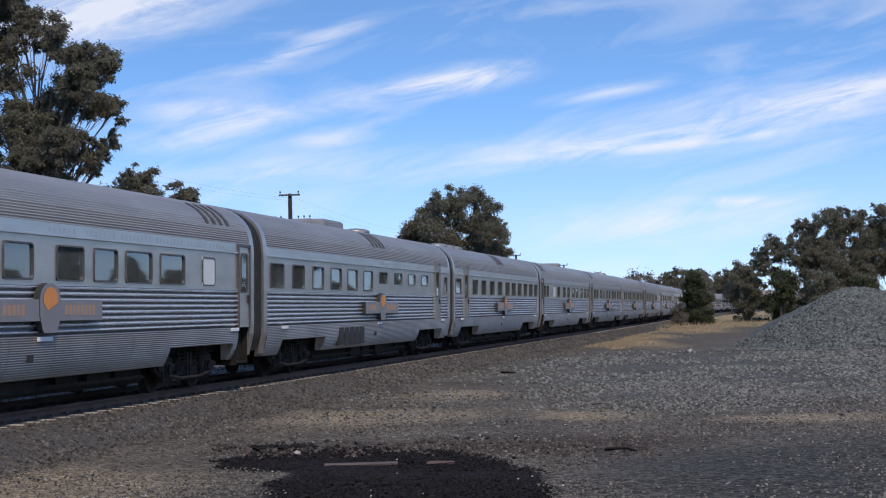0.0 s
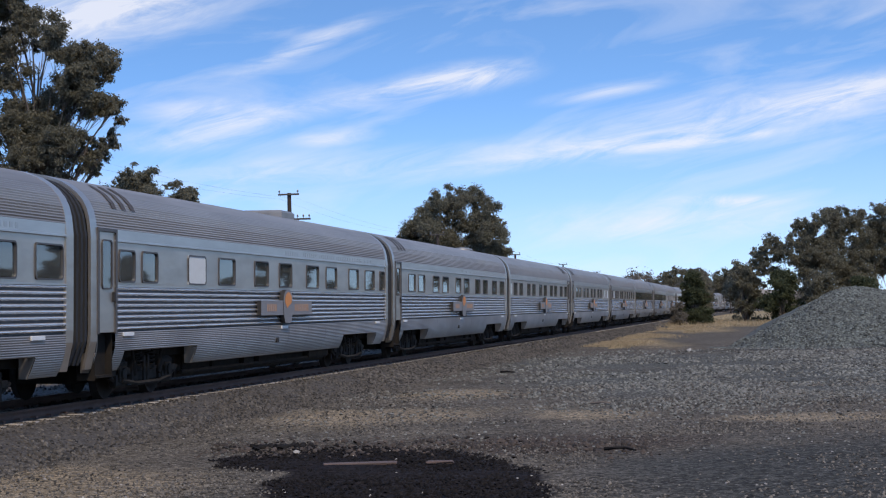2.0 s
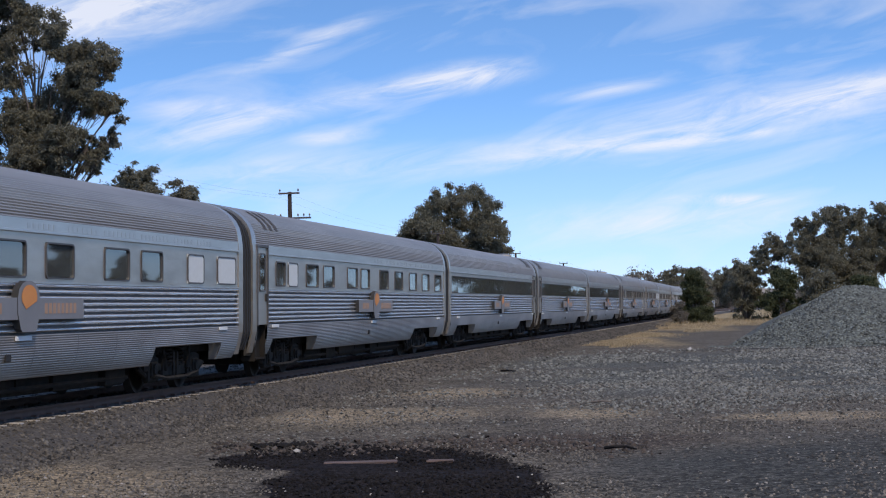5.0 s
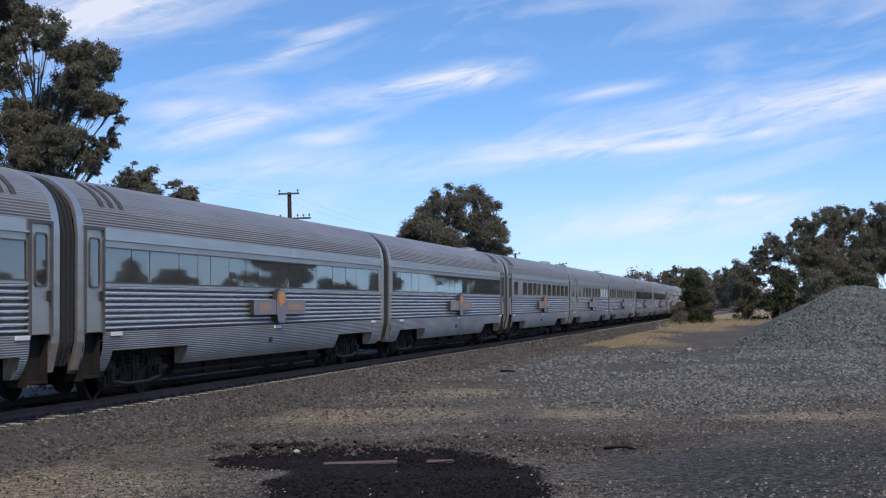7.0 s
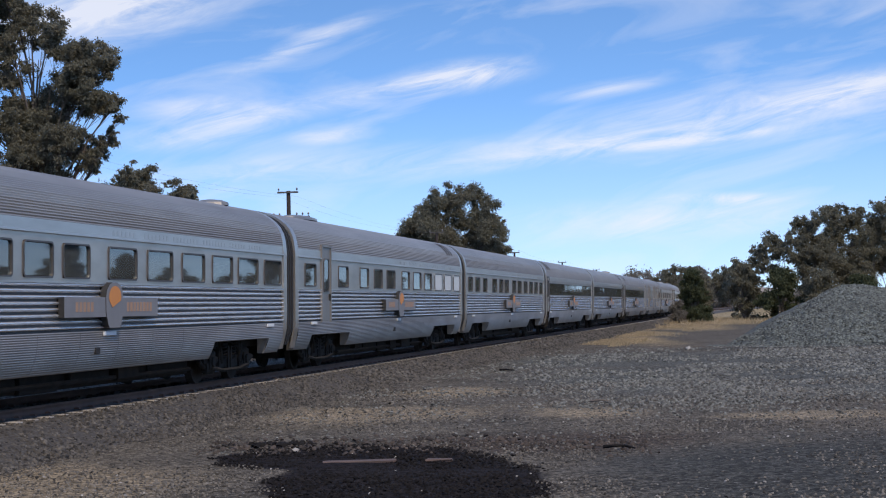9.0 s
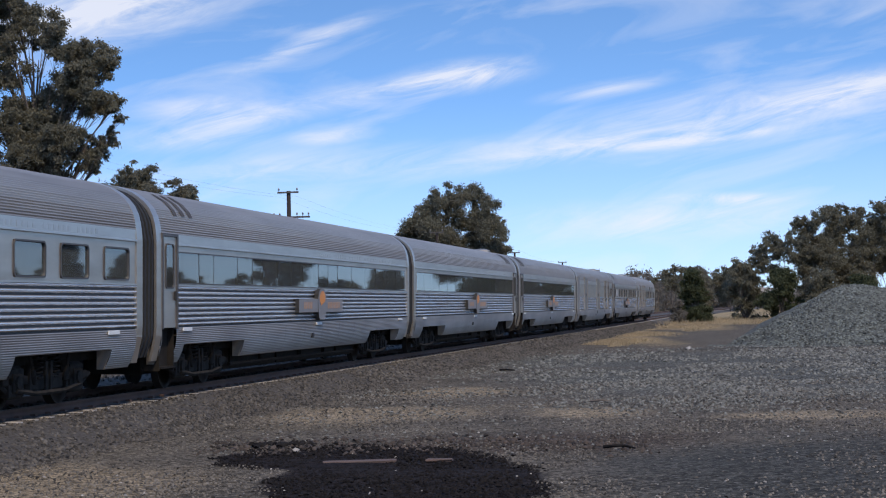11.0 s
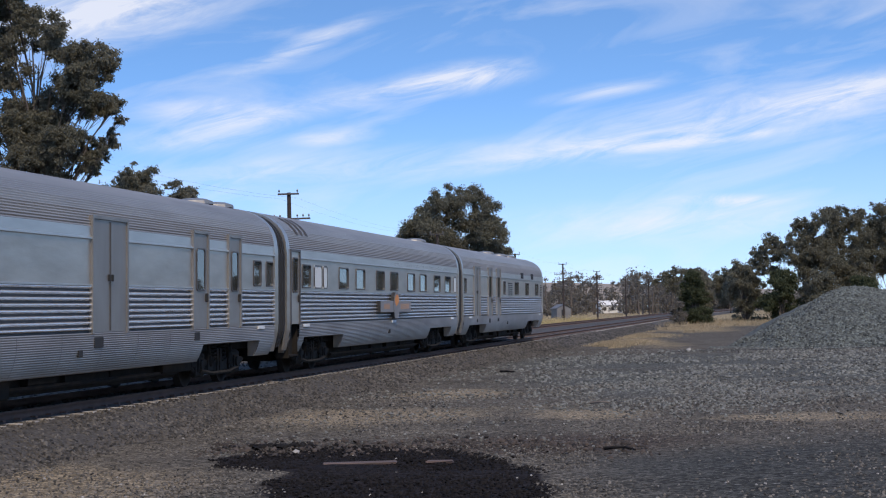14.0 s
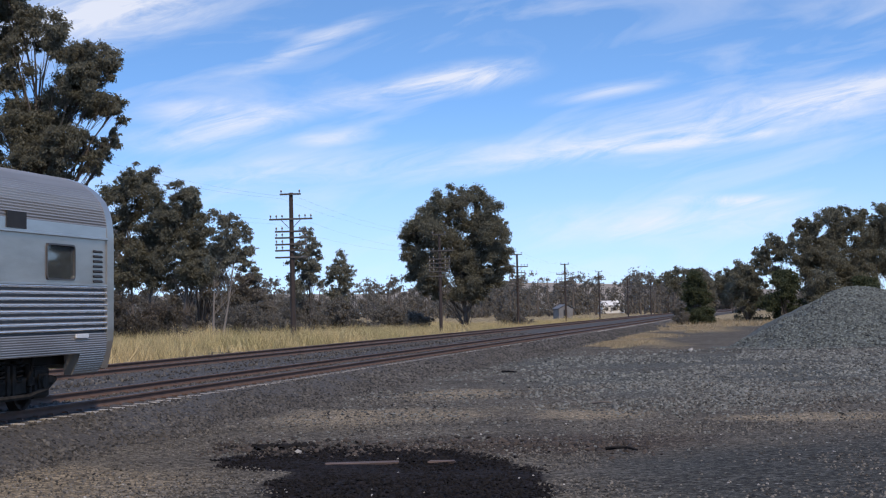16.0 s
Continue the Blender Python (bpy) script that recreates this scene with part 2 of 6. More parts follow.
def glass_material():
    m = bpy.data.materials.new("tinted_glass")
    m.use_nodes = True
    n, l = m.node_tree.nodes, m.node_tree.links
    n.remove(n["Principled BSDF"])
    tr, gl, mx, fr = (n.new("ShaderNodeBsdf" + k) if k in ("Transparent", "Glossy") else n.new("ShaderNode" + k)
                      for k in ("Transparent", "Glossy", "MixShader", "Fresnel"))
    tr.inputs["Color"].default_value = (0.42, 0.47, 0.49, 1)
    gl.inputs["Color"].default_value = (0.86, 0.93, 0.97, 1)
    gl.inputs["Roughness"].default_value = 0.025
    fr.inputs["IOR"].default_value = 2.05
    l.new(fr.outputs[0], mx.inputs[0])
    l.new(tr.outputs[0], mx.inputs[1])
    l.new(gl.outputs[0], mx.inputs[2])
    dust = n.new("ShaderNodeBsdfDiffuse")
    dust.inputs["Color"].default_value = (0.30, 0.29, 0.27, 1)
    film = n.new("ShaderNodeMixShader")
    film.inputs[0].default_value = 0.09
    l.new(mx.outputs[0], film.inputs[1])
    l.new(dust.outputs[0], film.inputs[2])
    l.new(film.outputs[0], n["Material Output"].inputs["Surface"])
    return m


GLASS = glass_material()
# dark colour stands for the shade and ground reflection between flutes
GROOVE = mat("shaded_flute_groove", (0.085, 0.08, 0.076), 0.7, 0.0, (0.045, 0.042, 0.04), 2.0, 0.6)


def ground_material():
    """Dusty yard soil: grey fines, tan bare patches, blue-grey crushed stone, dry grass country further off."""
    m = bpy.data.materials.new("yard_soil")
    m.use_nodes = True
    n, l = m.node_tree.nodes, m.node_tree.links
    b = n["Principled BSDF"]
    b.inputs["Roughness"].default_value = 0.95
    b.inputs["Specular IOR Level"].default_value = 0.08
    tc = n.new("ShaderNodeTexCoord")
    state = {}

    def noise_tex(sc, detail=5, dist=0.0):
        t = n.new("ShaderNodeTexNoise")
        t.inputs["Scale"].default_value, t.inputs["Detail"].default_value, t.inputs["Distortion"].default_value = sc, detail, dist
        l.new(tc.outputs["Object"], t.inputs["Vector"])
        return t.outputs["Fac"]

    def rng(v, a, b_, c=0.0, d=1.0):
        r = n.new("ShaderNodeMapRange")
        r.interpolation_type = "SMOOTHSTEP"
        for k, x in zip(("From Min", "From Max", "To Min", "To Max"), (a, b_, c, d)):
            r.inputs[k].default_value = x
        l.new(v, r.inputs["Value"])
        return r.outputs[0]

    def op(kind, a, b_):
        o = n.new("ShaderNodeMath")
        o.operation = kind
        for i, x in enumerate((a, b_)):
            if isinstance(x, (int, float)):
                o.inputs[i].default_value = x
            else:
                l.new(x, o.inputs[i])
        return o.outputs[0]

    def mixc(colour, fac):
        mx = n.new("ShaderNodeMix")
        mx.data_type = "RGBA"
        if "c" in state:
            l.new(state["c"], mx.inputs["A"])
        else:
            mx.inputs["A"].default_value = (0.108, 0.094, 0.075, 1)
        mx.inputs["B"].default_value = (*colour, 1)
        l.new(fac, mx.inputs["Factor"])
        state["c"] = mx.outputs["Result"]

    sep = n.new("ShaderNodeSeparateXYZ")
    l.new(tc.outputs["Object"], sep.inputs[0])
    wob = noise_tex(0.35, 4)
    ragged = noise_tex(0.9, 8)

    def blob(x, y, rx, ry, soft=0.5, wobble=0.9, wob=wob):
        """1 inside an uneven ellipse on the ground, 0 outside."""
        a = op("POWER", op("DIVIDE", op("SUBTRACT", sep.outputs[0], x), rx), 2)
        c = op("POWER", op("DIVIDE", op("SUBTRACT", sep.outputs[1], y), ry), 2)
        d = op("ADD", op("SQRT", op("ADD", a, c), 0), op("MULTIPLY", op("SUBTRACT", wob, 0.5), wobble))
        return rng(d, 1 - soft, 1 + soft * 0.4, 1, 0)

    mixc((0.066, 0.058, 0.047), rng(noise_tex(0.5, 6), 0.42, 0.66, 0, 0.8))
    mixc((0.130, 0.108, 0.077), rng(noise_tex(0.22, 5), 0.55, 0.72, 0, 0.7))
    for x, y, rx, ry, k in GROUND_PATCHES:
        if k != "char":
            mixc(PATCH_COLOURS[k], op("MULTIPLY", blob(x, y, rx, ry), 0.94))
    mixc((0.30, 0.235, 0.135), rng(op("ADD", sep.outputs[1], op("MULTIPLY", wob, 60)), 185, 235, 0, 0.95))
    mixc((0.035, 0.033, 0.031), rng(noise_tex(9, 4), 0.55, 0.68, 0, 0.55))
    mixc((0.24, 0.225, 0.205), rng(noise_tex(14, 3), 0.62, 0.72, 0, 0.5))
    # old fire: black ash lies over everything else
    for x, y, rx, ry, k in GROUND_PATCHES:
        if k == "char":
            mixc(PATCH_COLOURS[k], op("MULTIPLY", blob(x, y, rx, ry, 0.12, 0.6, ragged), 0.97))
    # grit: every small stone has its own tone
    grit = []
    for sc in (16.0, 42.0):
        vo = n.new("ShaderNodeTexVoronoi")
        vo.inputs["Scale"].default_value = sc
        l.new(tc.outputs["Object"], vo.inputs["Vector"])
        tone = n.new("ShaderNodeSeparateColor")
        l.new(vo.outputs["Color"], tone.inputs[0])
        grit.append((tone.outputs[0], vo.outputs["Distance"]))
    hs = n.new("ShaderNodeHueSaturation")
    l.new(state["c"], hs.inputs["Color"])
    l.new(op("MULTIPLY", rng(grit[0][0], 0, 1, 0.5, 1.5), rng(grit[1][0], 0, 1, 0.6, 1.4)), hs.inputs["Value"])
    l.new(hs.outputs[0], b.inputs["Base Color"])
    bp = n.new("ShaderNodeBump")
    bp.inputs["Strength"].default_value, bp.inputs["Distance"].default_value = 0.8, 0.04
    l.new(op("SUBTRACT", noise_tex(11, 5), op("MULTIPLY", grit[0][1], 0.5)), bp.inputs["Height"])
    l.new(bp.outputs[0], b.inputs["Normal"])
    return m


# ---- the line of the track ----
_S = np.arange(-620.0, 900.0, 1.0)
_PSI = 0.1853 + 0.0000402 * np.clip(_S, -100, 170) - 0.0000019 * np.clip(_S - 40, 0, 130) ** 2 / 2 + 0.0002 * np.clip(_S - 170, 0, 300)
_X = np.cumsum(np.sin(_PSI))
_Y = np.cumsum(np.cos(_PSI))
_X += -5.43 - np.interp(0, _S, _X)
_Y += 41.04 - np.interp(0, _S, _Y)
CANT = 0.0174


def line_at(s):
    return float(np.interp(s, _S, _X)), float(np.interp(s, _S, _Y)), float(np.interp(s, _S, _PSI))


def trk(s, lat, z):
    """A point beside the line: s metres along it, lat metres towards the yard, z above the near rail's head."""
    x, y, p = line_at(s)
    la = lat + z * CANT
    return Vector((x + la * math.cos(p), y - la * math.sin(p), RAIL + z - (lat - 0.75) * CANT))


def car_pose(s):
    """The pose of a car whose middle is at s: it stands on two bogies."""
    a, b = trk(s - 8.4, 0, 0), trk(s + 8.4, 0, 0)
    d = b - a
    return pose(*((a + b) / 2), math.degrees(CANT), 0, math.degrees(math.atan2(d.y, d.x)))


# ---- building ----
class Geo:
    """Collects corners and faces of one mesh."""

    def __init__(self):
        self.v, self.f = [], []

    def face(self, *pts):
        k = len(self.v)
        self.v += [tuple(p) for p in pts]
        self.f.append(tuple(range(k, k + len(pts))))
        return self

    def box(self, x0, x1, y0, y1, z0, z1, ch=0.0):
        k = len(self.v)
        if ch:
            for z, i in ((z0, ch), (z0 + ch, 0), (z1 - ch, 0), (z1, ch)):
                self.v += [(x0 + i, y0 + i, z), (x1 - i, y0 + i, z), (x1 - i, y1 - i, z), (x0 + i, y1 - i, z)]
            rows = 4
        else:
            for z in (z0, z1):
                self.v += [(x0, y0, z), (x1, y0, z), (x1, y1, z), (x0, y1, z)]
            rows = 2
        for r in range(rows - 1):
            a = k + 4 * r
            for i in range(4):
                j = (i + 1) % 4
                self.f.append((a + i, a + j, a + 4 + j, a + 4 + i))
        self.f.append((k + 3, k + 2, k + 1, k))
        a = k + 4 * (rows - 1)
        self.f.append((a, a + 1, a + 2, a + 3))
        return self

    def sweep(self, prof, x0, x1, closed=False):
        """The (y, z) profile drawn out along x."""
        k, n = len(self.v), len(prof)
        self.v += [(x0, y, z) for y, z in prof] + [(x1, y, z) for y, z in prof]
        for i in range(n if closed else n - 1):
            j = (i + 1) % n
            self.f.append((k + i, k + j, k + n + j, k + n + i))
        if closed:
            self.f.append(tuple(range(k + n - 1, k - 1, -1)))
            self.f.append(tuple(range(k + n, k + 2 * n)))
        return self

    def tube(self, pts, radii, n=8, caps=True):
        k = len(self.v)
        pts = [Vector(p) for p in pts]
        for i, p in enumerate(pts):
            d = (pts[min(i + 1, len(pts) - 1)] - pts[max(i - 1, 0)]).normalized()
            side = d.cross(Vector((0, 0, 1)) if abs(d.z) < 0.95 else Vector((1, 0, 0))).normalized()
            up = side.cross(d)
            for j in range(n):
                a = 2 * math.pi * j / n
                self.v.append(tuple(p + (side * math.cos(a) + up * math.sin(a)) * radii[i]))
        for i in range(len(pts) - 1):
            for j in range(n):
                q = (j + 1) % n
                self.f.append((k + i * n + j, k + i * n + q, k + (i + 1) * n + q, k + (i + 1) * n + j))
        if caps:
            self.f.append(tuple(k + j for j in range(n - 1, -1, -1)))
            self.f.append(tuple(k + (len(pts) - 1) * n + j for j in range(n)))
        return self

    def disc(self, y0, y1, x, z, r, n=20):
        """A wheel-like disc with its axle along y."""
        return self.tube([(x, y0, z), (x, y1, z)], [r, r], n)

    def mesh(self, name, material, smooth=False):
        m = bpy.data.meshes.new(name)
        m.from_pydata(self.v, [], self.f)
        m.materials.append(material)
        if smooth:
            m.shade_smooth()
        m.update()
        return m


def part(name, geo, material, parent=None, label="", smooth=False):
    """One mesh object under a thing or a part (or on its own)."""
    data = geo if isinstance(geo, bpy.types.Mesh) else geo.mesh(name, material, smooth)
    ob = new(name, data)
    ob.parent = parent
    return tagged(ob, label)


def thing(name, label, category, m=None, group="", kind=""):
    ob = new(name)
    ob.empty_display_size = 0.2
    if m is not None:
        ob.matrix_basis = m
    return tagged(ob, label, category, group, kind)


def array_mesh(name, verts, faces, material, smooth=False):
    """A mesh from whole arrays of triangles or quads."""
    m = bpy.data.meshes.new(name)
    nv, nf, k = len(verts), len(faces), faces.shape[1]
    m.vertices.add(nv)
    m.vertices.foreach_set("co", np.ascontiguousarray(verts, dtype=np.float32).ravel())
    m.loops.add(nf * k)
    m.loops.foreach_set("vertex_index", np.ascontiguousarray(faces, dtype=np.int32).ravel())
    m.polygons.add(nf)
    m.polygons.foreach_set("loop_start", np.arange(0, nf * k, k, dtype=np.int32))
    m.polygons.foreach_set("loop_total", np.full(nf, k, dtype=np.int32))
    m.materials.append(material)
    m.update(calc_edges=True)
    if smooth:
        m.shade_smooth()
    return m


MESHES = {}


def shared(key, make):
    if key not in MESHES:
        MESHES[key] = make()
    return MESHES[key]

# ---- railway carriages ----
L = 23.45                   # body length
Z_SKIRT, Z_CUT, Z_FLUTE, Z_SILL, Z_BELT, Z_EAVE = 0.55, 0.90, 1.24, 2.06, 2.86, 3.04
ROOF_CURVE = ((1.49, 3.04), (1.475, 3.18), (1.43, 3.36), (1.34, 3.54), (1.19, 3.70), (0.96, 3.84), (0.66, 3.94), (0.33, 4.00), (0.0, 4.02))


def roof_arc(count):
    """Points along the roof from the near eave over the crown to the far eave, at even steps, with their outward normals."""
    pts = [(-y, z) for y, z in ROOF_CURVE] + [(y, z) for y, z in ROOF_CURVE[-2::-1]]
    a = np.array(pts)
    d = np.concatenate(([0], np.cumsum(np.hypot(*np.diff(a, axis=0).T))))
    t = np.linspace(0, d[-1], count)
    y, z = np.interp(t, d, a[:, 0]), np.interp(t, d, a[:, 1])
    ny, nz = -np.gradient(z), np.gradient(y)
    k = np.hypot(ny, nz)
    return [(float(p), float(q), float(-b / c) * -1, float(e / c)) for p, q, b, e, c in zip(y, z, ny, nz, k)]


def ribbed_roof_profile():
    prof = []
    for i, (y, z, ny, nz) in enumerate(roof_arc(167)):
        h = 0.012 if i % 2 else 0.0
        prof.append((y + ny * h, z + nz * h))
    return prof


def smooth_roof_profile(up=0.014):
    return [(y + ny * up, z + nz * up) for y, z, ny, nz in roof_arc(25)]


def make_roof():
    return Geo().sweep(ribbed_roof_profile(), 0.30, L - 0.30).mesh("roof", ROOF_STEEL)


def make_end_hoop():
    """The smooth hoop that closes the roof at a car's end, over the whole height of its side."""
    prof = [(-1.40, 0.62), (-1.505, 1.1), (-1.515, 1.3), (-1.515, 2.9)] + smooth_roof_profile() + [(1.515, 2.9), (1.515, 1.3), (1.505, 1.1), (1.40, 0.62)]
    g = Geo()
    g.sweep(prof, 0.0, 0.30)
    inner = [(y * 0.965, z - 0.05 if z > 3 else z) for y, z in prof]
    g.sweep(inner[::-1], 0.0, 0.30)
    n = len(prof)
    for i in range(n - 1):
        g.face((0, *prof[i + 1]), (0, *prof[i]), (0, *inner[i]), (0, *inner[i + 1]))
        g.face((0.3, *prof[i]), (0.3, *prof[i + 1]), (0.3, *inner[i + 1]), (0.3, *inner[i]))
    return g.mesh("end_hoop", STEEL)


def make_diaphragm():
    """The black bellows frame between two cars."""
    prof = [(-1.34, 0.70), (-1.48, 1.1), (-1.49, 2.9)] + [(y * 0.985, z - 0.025) for y, z, _, _ in roof_arc(21)] + [(1.49, 2.9), (1.48, 1.1), (1.34, 0.70)]
    g = Geo()
    for i in range(4):
        k = 1.0 if i % 2 == 0 else 0.97
        p = [(y * k, z if z < 3 else z - (1 - k)) for y, z in prof]
        g.sweep(p, -0.37 + i * 0.092, -0.37 + (i + 1) * 0.092, True)
    return g.mesh("diaphragm", RUBBER)


def flute_profile(side):
    prof = []
    n = 8
    step = (Z_SILL - Z_FLUTE) / n
    for i in range(n):
        z0 = Z_FLUTE + i * step
        for a in range(7):
            w = a / 6
            prof.append((side * (1.455 + 0.062 * math.sin(math.pi * w) ** 0.8), z0 + step * (0.31 + 0.67 * w)))
        prof.append(None)
    return prof


def flutes(g, side, a, b):
    """Eight half-round flutes, one below the other."""
    run = []
    for p in flute_profile(side):
        if p is None:
            g.sweep(run if side < 0 else run[::-1], a, b)
            run = []
        else:
            run.append(p)


def skirt_profile(side, z0, z1):
    """Fine ribs on the turned-under skirt."""
    pts = []
    n = max(2, round((z1 - z0) / 0.019))
    for i in range(n + 1):
        z = z0 + (z1 - z0) * i / n
        y = 1.50 - 0.17 * max(0.0, (1.10 - z) / 0.55) ** 2 + (0.010 if i % 2 else 0)
        pts.append((side * y, z))
    return pts if side < 0 else pts[::-1]


def holes_split(spans, a, b):
    """The stretches of [a, b] that the spans leave free."""
    out, x = [], a
    for p, q in sorted(spans):
        if p - x > 0.02:
            out.append((x, min(p, b)))
        x = max(x, q)
    if b - x > 0.02:
        out.append((x, b))
    return out


def rounded(x0, x1, z0, z1, r, n=4):
    pts = []
    for cx, cz, a0 in ((x1 - r, z1 - r, 0), (x0 + r, z1 - r, 90), (x0 + r, z0 + r, 180), (x1 - r, z0 + r, 270)):
        for i in range(n + 1):
            a = radians(a0 + 90 * i / n)
            pts.append((cx + r * math.cos(a), cz + r * math.sin(a)))
    return pts


def make_frame(w, h, wide=0.022):
    """A rounded window frame, centred, facing -y."""
    g = Geo()
    o, i = rounded(-w / 2 - 0.006, w / 2 + 0.006, -0.006, h + 0.006, 0.09), rounded(-w / 2 + wide, w / 2 - wide, wide, h - wide, 0.07)
    n = len(o)
    for k in range(n):
        j = (k + 1) % n
        g.face((o[k][0], -0.022, o[k][1]), (o[j][0], -0.022, o[j][1]), (i[j][0], -0.022, i[j][1]), (i[k][0], -0.022, i[k][1]))
        g.face((o[j][0], -0.022, o[j][1]), (o[k][0], -0.022, o[k][1]), (o[k][0], 0.01, o[k][1]), (o[j][0], 0.01, o[j][1]))
        g.face((i[k][0], -0.022, i[k][1]), (i[j][0], -0.022, i[j][1]), (i[j][0], 0.05, i[j][1]), (i[k][0], 0.05, i[k][1]))
    return g.mesh("window_frame", FRAME_GREY)


SKIRT_STEEL = mat("grimy_skirt_steel", (0.39, 0.35, 0.305), 0.48, 0.65, (0.24, 0.21, 0.175), 0.9, 0.75, stretch=(0.5, 2, 1.2), per_object=0.08)
FRAME_GREY = mat("window_rubber", (0.09, 0.085, 0.08), 0.5, 0.4, (0.15, 0.14, 0.135), 4, 0.5)


def pane_mesh(w, h):
    return Geo().box(-w / 2, w / 2, 0.0, 0.008, 0, h).mesh("pane", GLASS)


def put(name, data, parent, x, y, z, label=""):
    ob = part(name, data, None, parent, label)
    ob.location = (x, y, z)
    return ob


def add_window(car, x0, x1, z0, z1, blind):
    w, h = round(x1 - x0, 2), round(z1 - z0, 2)
    fr = put("window", shared(("frame", w, h), lambda: make_frame(w, h)), car, (x0 + x1) / 2, -1.49, z0)
    p = put("pane", shared(("pane", w, h), lambda: pane_mesh(w - 0.06, h - 0.06)), fr, 0, 0.012, 0.03)
    p.visible_shadow = False
    if blind:
        put("blind", shared(("blind", w, h), lambda: Geo().box(-w / 2, w / 2, 0, 0.012, 0, h).mesh("blind", BLIND)), fr, 0, -0.012 if blind > 1 else 0.035, 0, "drawn pale window blind")


def add_door(car, x0, x1, z1, kind):
    """A side door with its window, handle recess and lock; double doors have a middle joint; louvre doors have slats."""
    w = x1 - x0
    g = Geo().box(-w / 2, w / 2, 0, 0.05, 0, z1 - Z_FLUTE, 0.008)
    d = put("door", g.mesh("door", STEEL_DULL if kind != "steps" else STEEL), car, (x0 + x1) / 2, -1.505, Z_FLUTE)
    fr = Geo()
    for a, b, c, e in ((-w / 2 - 0.07, -w / 2, -0.02, z1 - Z_FLUTE + 0.06), (w / 2, w / 2 + 0.07, -0.02, z1 - Z_FLUTE + 0.06), (-w / 2, w / 2, z1 - Z_FLUTE, z1 - Z_FLUTE + 0.06)):
        fr.box(a, b, -0.035, 0.05, c, e)
    put("door_frame", fr.mesh("door_frame", FRAME_GREY if kind == "steps" else STEEL_DULL), car, (x0 + x1) / 2, -1.50, Z_FLUTE)
    if kind in ("steps", "slim"):
        ww = w * 0.62
        wf = put("door_window", shared(("dframe", round(ww, 2)), lambda: make_frame(round(ww, 2), 0.86, 0.022)), d, 0, 0, 2.0 - Z_FLUTE)
        p = put("pane", shared(("dpane", round(ww, 2)), lambda: pane_mesh(ww - 0.03, 0.82)), wf, 0, -0.006, 0.02)
        # the door is solid: a dark sheet stands in for the unlit inside
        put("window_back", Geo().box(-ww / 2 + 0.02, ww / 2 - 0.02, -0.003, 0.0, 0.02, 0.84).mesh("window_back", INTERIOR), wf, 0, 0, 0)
        put("handle", Geo().box(-0.03, 0.03, -0.05, 0.0, -0.09, 0.09, 0.012).mesh("handle", RUBBER), d, w * 0.38, 0, 0.62)
    elif kind == "double":
        put("door_joint", Geo().box(-0.012, 0.012, -0.02, 0.0, 0.03, z1 - Z_FLUTE - 0.03).mesh("door_joint", FRAME_GREY), d, 0, 0, 0)
        for sx in (-0.07, 0.07):
            put("handle", Geo().box(-0.02, 0.02, -0.04, 0.0, -0.06, 0.06, 0.008).mesh("handle", RUBBER), d, sx, 0, 0.95)
    elif kind == "louvre":
        for i in range(26):
            if i == 13:
                continue
            put("slat", shared(("slat", round(w, 2)), lambda: Geo().sweep([(-0.012, 0), (-0.03, 0.012), (0.0, 0.052)], -w / 2 + 0.06, w / 2 - 0.06, True).mesh("slat", STEEL_DULL)), d, 0, 0, 0.06 + i * 0.071)
    if kind == "steps":
        # dark back sheet and cheeks carry the shade of the step recess
        g = Geo().box(-w / 2, w / 2, -0.04, 0.34, -0.36, -0.32).box(-w / 2, w / 2, 0.10, 0.13, -0.36, 0.42)
        g.box(-w / 2 - 0.03, -w / 2, -0.02, 0.3, -0.4, 0.42).box(w / 2, w / 2 + 0.03, -0.02, 0.3, -0.4, 0.42)
        put("step_well", g.mesh("step_well", DARK), car, (x0 + x1) / 2, -1.43, 0.82)


